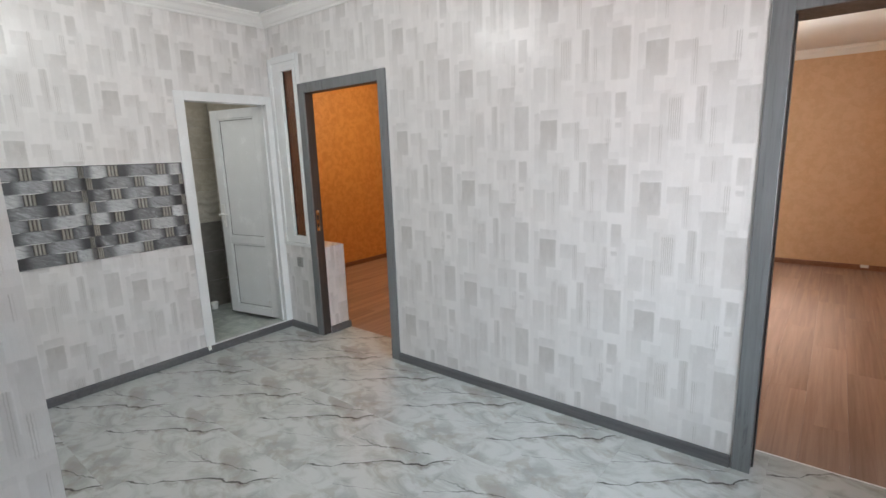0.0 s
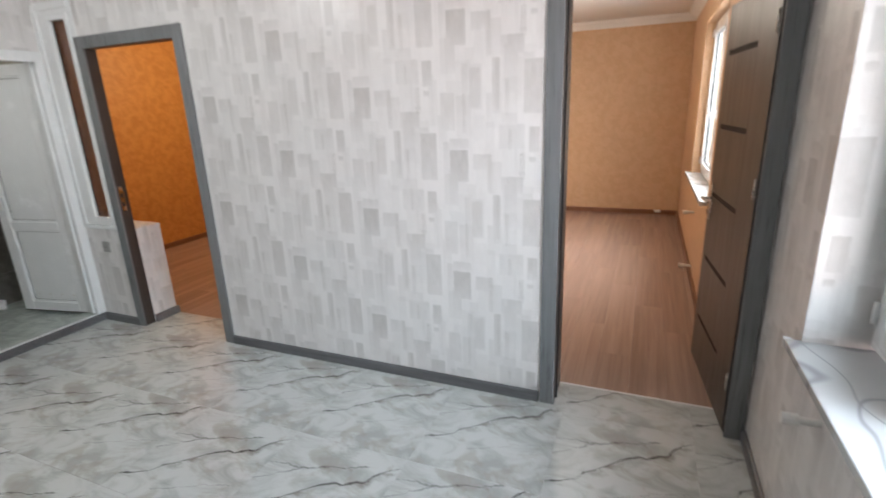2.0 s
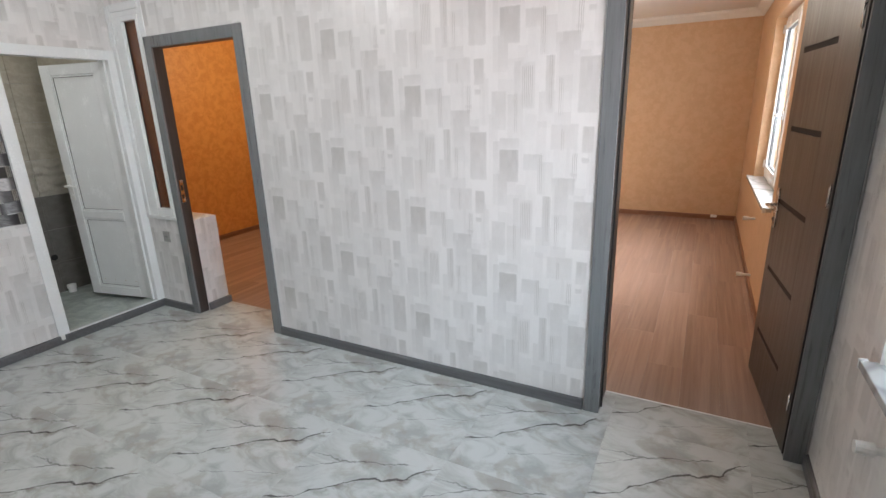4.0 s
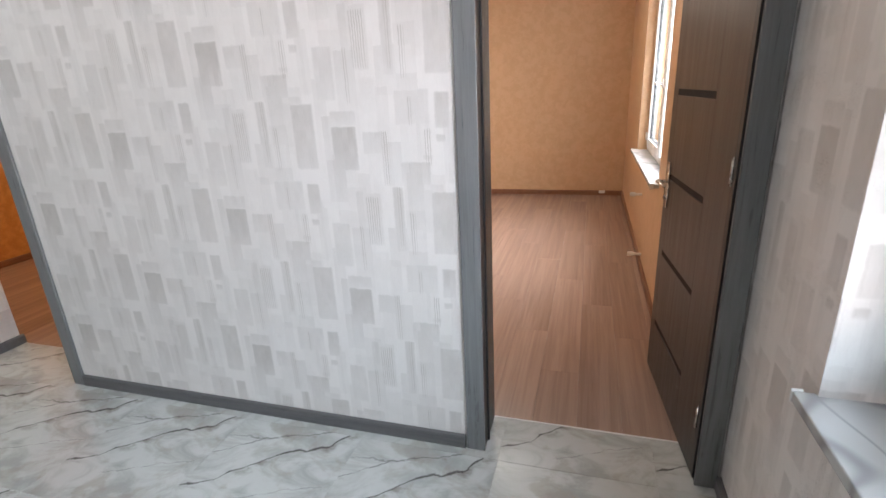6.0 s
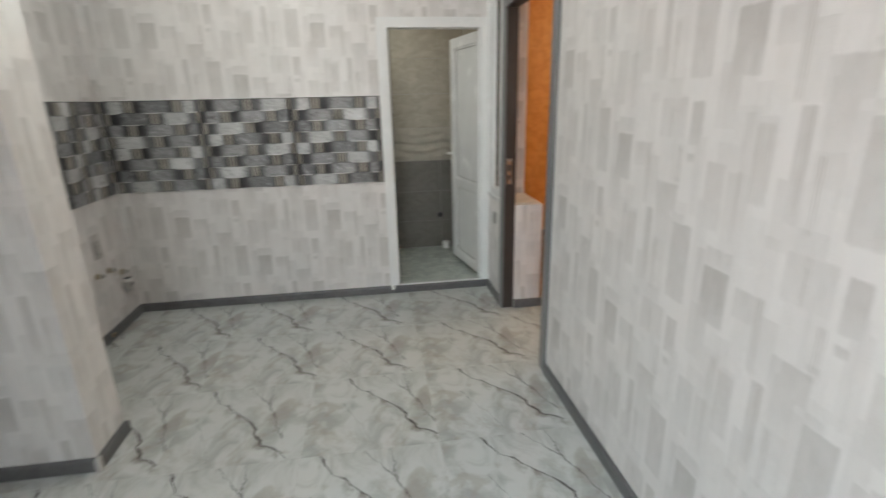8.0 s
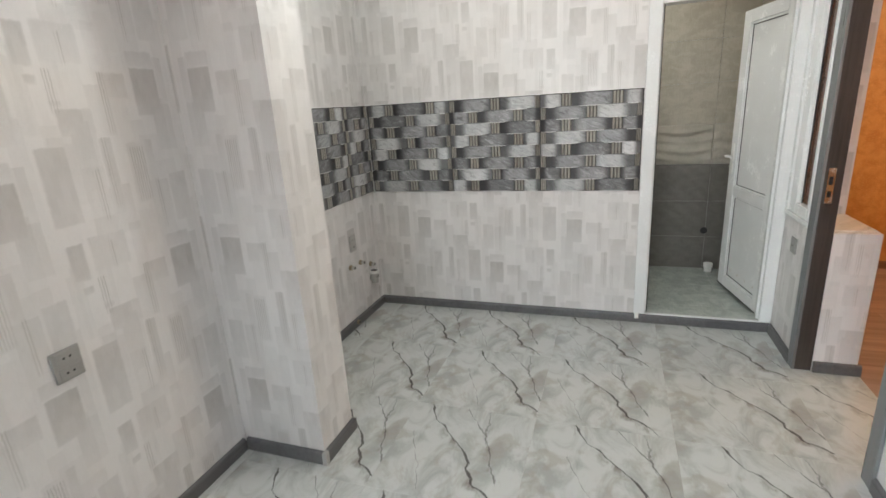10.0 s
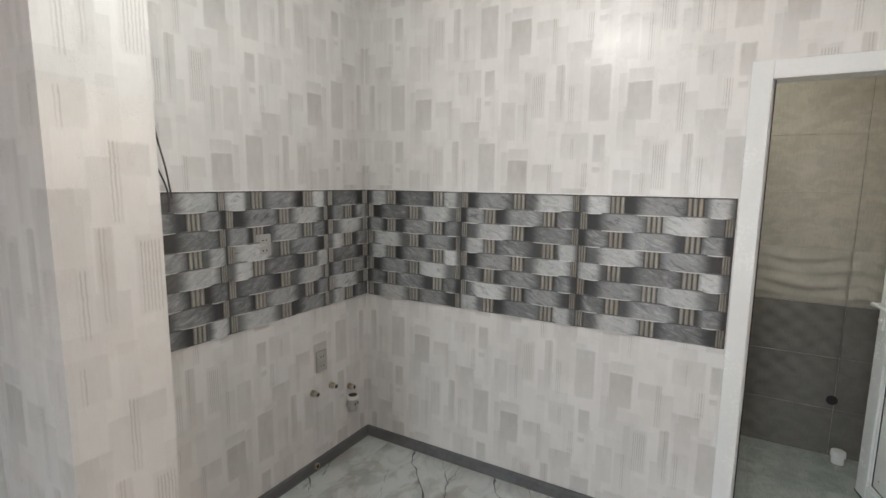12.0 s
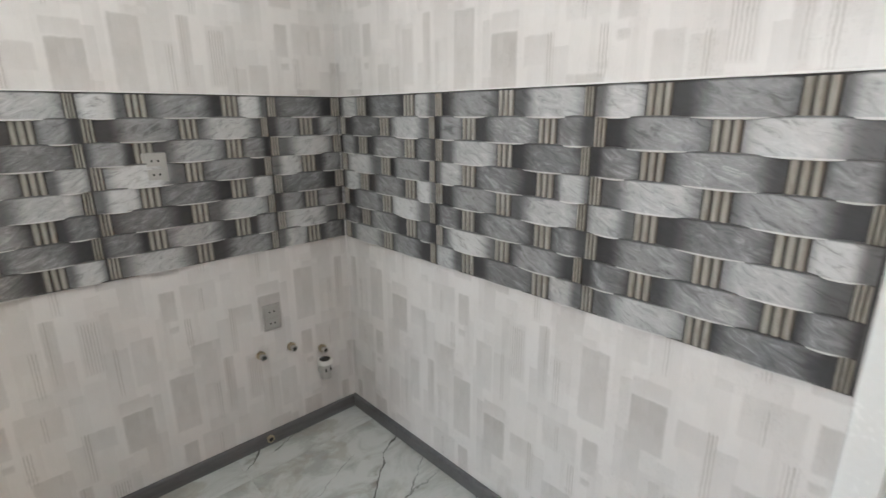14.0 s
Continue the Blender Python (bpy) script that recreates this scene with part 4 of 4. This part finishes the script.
socket((-3.700, NY, 0.615), 0, 0.075, 0.085, "small grey wall socket under the narrow window", [0.0], M_GREYPLASTIC)
socket((-3.170, KY + 0.004, 1.248), 180, 0.075, 0.10, "light grey double socket on the woven tiles", [0.023, -0.023], M_SILVERPLASTIC)
socket((-3.517, KY, 0.592), 180, 0.075, 0.115, "light grey double socket low on the kitchen wall", [0.026, -0.026], M_SILVERPLASTIC)
socket((-1.555, HY, 0.775), 180, 0.085, 0.10, "grey double switch plate on the hall wall", [0.024, -0.024], M_GREYPLASTIC)


def pipe_stub(place, out, length, r, label):
    ob = thing("pipe_stub", label, "pipe", "radiator pipe stubs", at=Matrix.Translation(place))
    out = Vector(out)
    part("pipe", tube(bmesh.new(), -0.02 * out, out * length, r), M_WHITEPLASTIC, ob, smooth=False)
    bm = tube(bmesh.new(), out * (length - 0.03), out * (length + 0.012), r * 1.75, r * 1.6, seg=12)
    part("cap", bm, M_WHITEPLASTIC, ob, "faceted white end cap")
    return ob


RAD = "white plastic radiator pipe stub out of the wall"
pipe_stub((EX, 1.63, 0.635), (-1, 0, 0), 0.085, 0.011, RAD + " under the window")
pipe_stub((EX, 1.60, 0.135), (-1, 0, 0), 0.085, 0.011, RAD + " near the floor")
pipe_stub((ROOM_E, 4.75, 0.10), (-1, 0, 0), 0.09, 0.011, RAD + " in the bedroom")
pipe_stub((ROOM_E, 5.05, 0.52), (-1, 0, 0), 0.08, 0.011, RAD + " in the bedroom")


def water_outlet(place, label):
    ob = thing("water_outlet", label, "pipe fitting", "kitchen water outlets", at=Matrix.Translation(place))
    part("nut", tube(bmesh.new(), (0, 0, 0), (0, 0.016, 0), 0.019, seg=6), M_BRASS, ob)
    bm = tube(bmesh.new(), (0, 0.014, 0), (0, 0.04, 0), 0.013)
    part("spigot", bm, M_CHROME, ob, smooth=False)
    part("bore", tube(bmesh.new(), (0, 0.0395, 0), (0, 0.041, 0), 0.008), M_DARK, ob)


water_outlet((-3.452, KY, 0.435), "capped metal water outlet in the kitchen wall")
water_outlet((-3.590, KY, 0.430), "capped metal water outlet in the kitchen wall")
water_outlet((-3.738, KY, 0.370), "capped metal water outlet beside the kitchen drain")


def drain_box():
    ob = thing("kitchen_drain", "light grey plastic drain cup on the kitchen wall", "drain", at=pose(-3.735, KY, 0.275))
    part("cup", tube(bmesh.new(), (0, 0.03, -0.045), (0, 0.03, 0.03), 0.026, 0.029, seg=20), M_SILVERPLASTIC, ob)
    part("collar", tube(bmesh.new(), (0, 0.03, 0.028), (0, 0.03, 0.048), 0.034, seg=20), M_WHITEPLASTIC, ob, "white collar nut")
    part("bore", tube(bmesh.new(), (0, 0.03, 0.0475), (0, 0.03, 0.0492), 0.025, seg=20), M_DARK, ob)
    part("branch", tube(bmesh.new(), (0, -0.005, -0.01), (0, 0.012, -0.01), 0.024, seg=18), M_SILVERPLASTIC, ob)
    for dx in (-0.012, 0.012):
        part("slot", boxes((dx - 0.004, dx + 0.004, 0.0555, 0.0572, -0.005, 0.012)), M_DARK, ob)



drain_box()
socketlet = thing("floor_outlet", "small brass outlet in the kitchen skirting", "pipe fitting", at=pose(-3.447, KY + 0.016, 0.035))
part("nut", tube(bmesh.new(), (0, 0, 0), (0, 0.014, 0), 0.017, seg=6), M_BRASS, socketlet)
part("bore", tube(bmesh.new(), (0, 0.0138, 0), (0, 0.015, 0), 0.010), M_DARK, socketlet)


def cable(points, name, label):
    data = bpy.data.curves.new(name, "CURVE")
    data.dimensions, data.bevel_depth, data.bevel_resolution = "3D", 0.0032, 2
    s = data.splines.new("BEZIER")
    s.bezier_points.add(len(points) - 1)
    for p, co in zip(s.bezier_points, points):
        p.co, p.handle_left_type, p.handle_right_type = co, "AUTO", "AUTO"
    data.materials.append(M_WIRE)
    return tagged(new(name, data), label, "cable", "loose kitchen cables")


cable([(-2.665, KY - 0.01, 1.985), (-2.680, KY + 0.02, 1.93), (-2.697, KY + 0.03, 1.83), (-2.662, KY + 0.025, 1.72), (-2.668, KY + 0.02, 1.65), (-2.715, KY + 0.022, 1.56), (-2.742, KY + 0.02, 1.48), (-2.735, KY + 0.03, 1.42)],
      "loose_cable", "dark loose cable hanging from the kitchen wall")
cable([(-2.665, KY - 0.01, 1.975), (-2.672, KY + 0.018, 1.90), (-2.690, KY + 0.035, 1.80), (-2.705, KY + 0.03, 1.70), (-2.728, KY + 0.035, 1.58), (-2.748, KY + 0.03, 1.47)],
      "loose_cable", "dark loose cable hanging from the kitchen wall")


def bare_bulb(x, y, ceil, drop, label):
    ob = thing("ceiling_bulb", label, "lamp", at=pose(x, y, ceil))
    part("rose", tube(bmesh.new(), (0, 0, -0.02), (0, 0, 0), 0.045, 0.035), M_WHITEPLASTIC, ob)
    part("cord", tube(bmesh.new(), (0, 0, -drop + 0.05), (0, 0, -0.018), 0.003, seg=8), M_WHITEPLASTIC, ob)
    part("holder", tube(bmesh.new(), (0, 0, -drop), (0, 0, -drop + 0.055), 0.02), M_WHITEPLASTIC, ob)


bare_bulb(-2.55, 0.90, CEIL, 0.09, "white pendant bulb holder under the kitchen ceiling")

# bathroom fittings
stub = thing("soil_pipe", "white plastic drain pipe stub on the bathroom floor", "pipe", at=pose(-4.98, 2.25, BF))
part("pipe", tube(bmesh.new(), (0, 0, 0), (0, 0, 0.045), 0.029, seg=20), M_WHITEPLASTIC, stub)
part("collar", tube(bmesh.new(), (0, 0, 0.04), (0, 0, 0.07), 0.036, 0.034, seg=20), M_WHITEPLASTIC, stub)
hole = thing("wall_outlet_hole", "dark round pipe outlet in the bathroom wall tiles", "pipe outlet", at=pose(BW, 2.205, 0.345))
part("sleeve", tube(bmesh.new(), (-0.01, 0, 0), (0.004, 0, 0), 0.027, seg=20), M_DARK, hole)

# ---- pieces ----


def basket_tiles(name, m, start, cols, first, width, label):
    """Woven relief tiles, 0.6 x 0.3, two courses high; local x along the wall, -y into the room."""
    ob = thing(name, label, "backsplash", at=m)
    part("backing", boxes((0, width, -0.004, -0.001, -0.004, 0.604)), M_DARKGROUT, ob, "dark tile body between the strips")
    part("top_joint", boxes((0, width, -0.010, -0.001, 0.604, 0.608)), M_CEIL, ob, "white caulk line")
    row_h = 0.075
    cache = {}

    def band(length, tone, rise=0.010):
        key = (tone, round(length, 3))
        if key not in cache:
            bm = bmesh.new()
            k = 8
            top, bot, topb, botb = [], [], [], []
            for i in range(k + 1):
                s = i / k
                arch = math.sin(math.pi * s)
                d = -0.005 - rise * arch
                lift = 0.006 * arch
                top.append(bm.verts.new((s * length, d, row_h - 0.0035 + lift)))
                bot.append(bm.verts.new((s * length, d, 0.002 - lift)))
                topb.append(bm.verts.new((s * length, -0.003, row_h - 0.002 + lift)))
                botb.append(bm.verts.new((s * length, -0.003, -lift)))
            for i in range(k):
                bm.faces.new((bot[i], bot[i + 1], top[i + 1], top[i]))
                bm.faces.new((top[i], top[i + 1], topb[i + 1], topb[i]))
                bm.faces.new((botb[i], botb[i + 1], bot[i + 1], bot[i]))
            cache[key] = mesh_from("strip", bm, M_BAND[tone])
        return cache[key]

    def cord(w):
        key = ("cord", round(w, 3))
        if key not in cache:
            bm = bmesh.new()
            ribs = 3
            for r in range(ribs):
                x0, x1 = w * (r + 0.02) / ribs, w * (r + 0.98) / ribs
                ring = [[bm.verts.new((x0 + (x1 - x0) * t, -0.006 - 0.006 * math.sin(math.pi * t), z)) for t in (0, 0.25, 0.5, 0.75, 1)] for z in (0.001, row_h - 0.001)]
                for i in range(4):
                    bm.faces.new((ring[0][i], ring[0][i + 1], ring[1][i + 1], ring[1][i]))
            cache[key] = mesh_from("cord", bm, M_CORD)
        return cache[key]

    even = [(0.0, 0.128), (0.130, 0.060), (0.192, 0.236), (0.430, 0.060), (0.492, 0.106)]
    odd = [(0.001, 0.034), (0.037, 0.241), (0.280, 0.060), (0.342, 0.226), (0.570, 0.028)]
    # four rows to a print, c for a cord; neighbouring tiles are laid one row out of step
    rows = [(even, "LcDcL"), (odd, "cDcLc"), (even, "DcMcD"), (odd, "cLcDc")]
    for row in range(8):
        z = 0.6 - (row + 1) * row_h
        for c in range(cols):
            spans, kinds = rows[(row + (0 if c % 2 == first else 1)) % 4]
            for (x, w), kind in zip(spans, kinds):
                x += start + c * 0.602
                lo, hi = max(x, 0.0), min(x + w, width)
                if hi - lo < 0.012:
                    continue
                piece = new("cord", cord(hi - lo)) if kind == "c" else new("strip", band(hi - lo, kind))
                piece.parent = ob
                piece.location = (lo, 0, z)
    return ob


basket_tiles("backsplash", pose(WX, KY + 0.012, 0.887, 0, 0, 90), -0.586, 4, 1, 1.824, "grey woven-relief tile splashback on the kitchen wall beside the door")
basket_tiles("backsplash", pose(PX0 - 0.001, KY, 0.887, 0, 0, 180), -0.030, 3, 1, 1.494, "grey woven-relief tile splashback on the kitchen wall with sockets")


def slab(bm, x0, x1, y0, y1, top, bottom, chamfer=0.0012):
    """A flat piece with chamfered upper edges."""
    rings = [[bm.verts.new(p) for p in ((a0, b0, z), (a1, b0, z), (a1, b1, z), (a0, b1, z))]
             for a0, a1, b0, b1, z in ((x0, x1, y0, y1, bottom), (x0, x1, y0, y1, top - chamfer), (x0 + chamfer, x1 - chamfer, y0 + chamfer, y1 - chamfer, top))]
    for lo, hi in zip(rings, rings[1:]):
        for i in range(4):
            bm.faces.new((lo[i], lo[(i + 1) % 4], hi[(i + 1) % 4], hi[i]))
    bm.faces.new(rings[2])
    return bm


floor = thing("floor", "glossy white marble-look floor tiles with dark veins", "floor", kind="structure")
tile_cache = {}
# tiles whose print sits a hand's breadth further along
LATE = {(i, 0) for i in range(-7, 3) if i != 0} | {(i, -3) for i in range(-6, -1)} | {(-4, -1), (-1, -1), (-5, -2), (-2, -2), (0, -2)}
for i in range(-7, 3):
    for j in range(-6, 2):
        x, y = TX + i * TS, TY + j * TS
        x0, x1 = max(x, WX - 0.1), min(x + TS, EX + 0.2)
        y0, y1 = max(y, -1.4), min(y + TS, 2.645 if x > -2.3 else 2.71)
        if x1 - x0 < 0.01 or y1 - y0 < 0.01:
            continue
        s = 0.10 if (i, j) in LATE else 0.0
        key = tuple(round(k, 4) for k in (x0 - x, x1 - x, y0 - y - s, y1 - y - s))
        if key not in tile_cache:
            tile_cache[key] = mesh_from("tile", slab(bmesh.new(), key[0] + 0.0006, key[1] - 0.0006, key[2] + 0.0006, key[3] - 0.0006, 0.0, -0.009, 0.0005), M_MARBLE)
        tile = new("tile", tile_cache[key])
        tile.parent = floor
        tile.location = (x, y + s, 0)


def planks(name, x0, x1, y0, y1, label):
    ob = thing(name, label, "floor", kind="structure")
    cache, w, length, row = {}, 0.193, 1.29, 0
    x = x0
    while x < x1 - 0.005:
        wide = min(w, x1 - x)
        y = y0 - ((row * 0.43) % length)
        while y < y1:
            a, b = max(y, y0), min(y + length, y1)
            if b - a > 0.01:
                key = (round(wide, 3), round(b - a, 3))
                if key not in cache:
                    cache[key] = mesh_from("plank", slab(bmesh.new(), 0.0002, key[0] - 0.0002, 0.0003, key[1] - 0.0003, 0.0, -0.008, 0.0009), M_LAMINATE)
                p = new("plank", cache[key])
                p.parent = ob
                p.location = (x, a, 0.0)
            y += length
        x, row = x + w, row + 1
    return ob


planks("floor_room", ROOM_W, ROOM_E, 2.650, ROOM_N, "brown oak laminate floor of the bedroom")
planks("floor_orange", OR_W, ROOM_W - 0.12, 2.712, OR_N, "brown oak laminate floor of the orange room")
structure("threshold_strip", boxes((D2L, D2R, 2.643, 2.652, -0.004, 0.002), bevel=0.0008), M_CEIL, "thin pale joint between tiles and laminate", "threshold")

# bathroom tiles: three dark courses, a wave course, beige above
bath_cache = {}


def bath_piece(key, builder, material):
    if key not in bath_cache:
        bath_cache[key] = mesh_from("tile", builder(), material, material is M_WAVETILE)
    return bath_cache[key]


def wave_tile(w, h):
    bm = bmesh.new()
    nx, nz = 40, 40
    grid = []
    for i in range(nx + 1):
        col = []
        for k in range(nz + 1):
            p, q = i / nx, k / nz
            d = 0.0
            for ridge in range(4):
                centre = (ridge + 0.42) / 4 + 0.055 * math.sin(2 * math.pi * p + 0.3 * ridge)
                swell = 0.25 + 0.75 * (0.5 + 0.5 * math.sin(2 * math.pi * p + math.pi * ridge + 0.6)) ** 1.5
                off = (q - centre) / (0.03 + 0.03 * swell if q < centre else 0.12)
                d += 0.018 * swell * math.exp(-off * off)
            d = 0.007 + d * min(1.0, 8 * q, 5 * (1 - q))
            col.append(bm.verts.new((p * w + 0.001, q * h + 0.001, d)))
        grid.append(col)
    for i in range(nx):
        for k in range(nz):
            bm.faces.new((grid[i][k], grid[i + 1][k], grid[i + 1][k + 1], grid[i][k + 1]))
    # the rim turns back to the wall
    rim = bmesh.ops.extrude_edge_only(bm, edges=[e for e in bm.edges if e.is_boundary])
    for v in rim["geom"]:
        if isinstance(v, bmesh.types.BMVert):
            v.co.z = 0.0
    return bm


COURSES = [(BF, 0.29), (0.29, 0.59), (0.59, 0.89), (0.89, 1.20), (1.20, 1.51), (1.51, 1.82), (1.82, 2.13), (2.13, 2.35)]
for wall, m, splits in ((wall_bath_west, lambda s, z: pose(BW - 0.008, s, z, 90, 0, 90), [BS, 1.014, 1.615, 2.216, BN]),
                        (wall_bath_north, lambda s, z: pose(s, BN + 0.008, z, 90, 0, 0), [BW, -4.63, WX - 0.12])):
    for n_course, (z0, z1) in enumerate(COURSES):
        for a, b in zip(splits, splits[1:]):
            w, h = b - a, z1 - z0
            mat = M_DARKTILE if n_course < 3 else M_WAVETILE if n_course == 3 else M_BEIGETILE
            key = (round(w, 3), round(h, 3), mat.name)
            if n_course == 3:
                me = bath_piece(key, lambda: wave_tile(w - 0.002, h - 0.002), mat)
            else:
                me = bath_piece(key, lambda: slab(bmesh.new(), 0.001, w - 0.001, 0.001, h - 0.001, 0.008, 0.0, 0.0012), mat)
            piece = new("tile", me)
            piece.parent = wall
            piece.matrix_world = m(a, z0)
for x in (BW, -4.63, -4.21):
    for k in range(5):
        a, b = BS + 0.42 * k, min(BS + 0.42 * (k + 1), BN)
        if b - a < 0.02:
            continue
        w = min(0.42, WX - 0.12 - x)
        me = bath_piece(("floor", round(w, 3), round(b - a, 3)), lambda: slab(bmesh.new(), 0.001, w - 0.001, 0.001, b - a - 0.001, 0.0, -0.004, 0.001), M_BATHFLOOR)
        piece = new("tile", me)
        piece.parent = bath_floor
        piece.location = (x, a, BF)
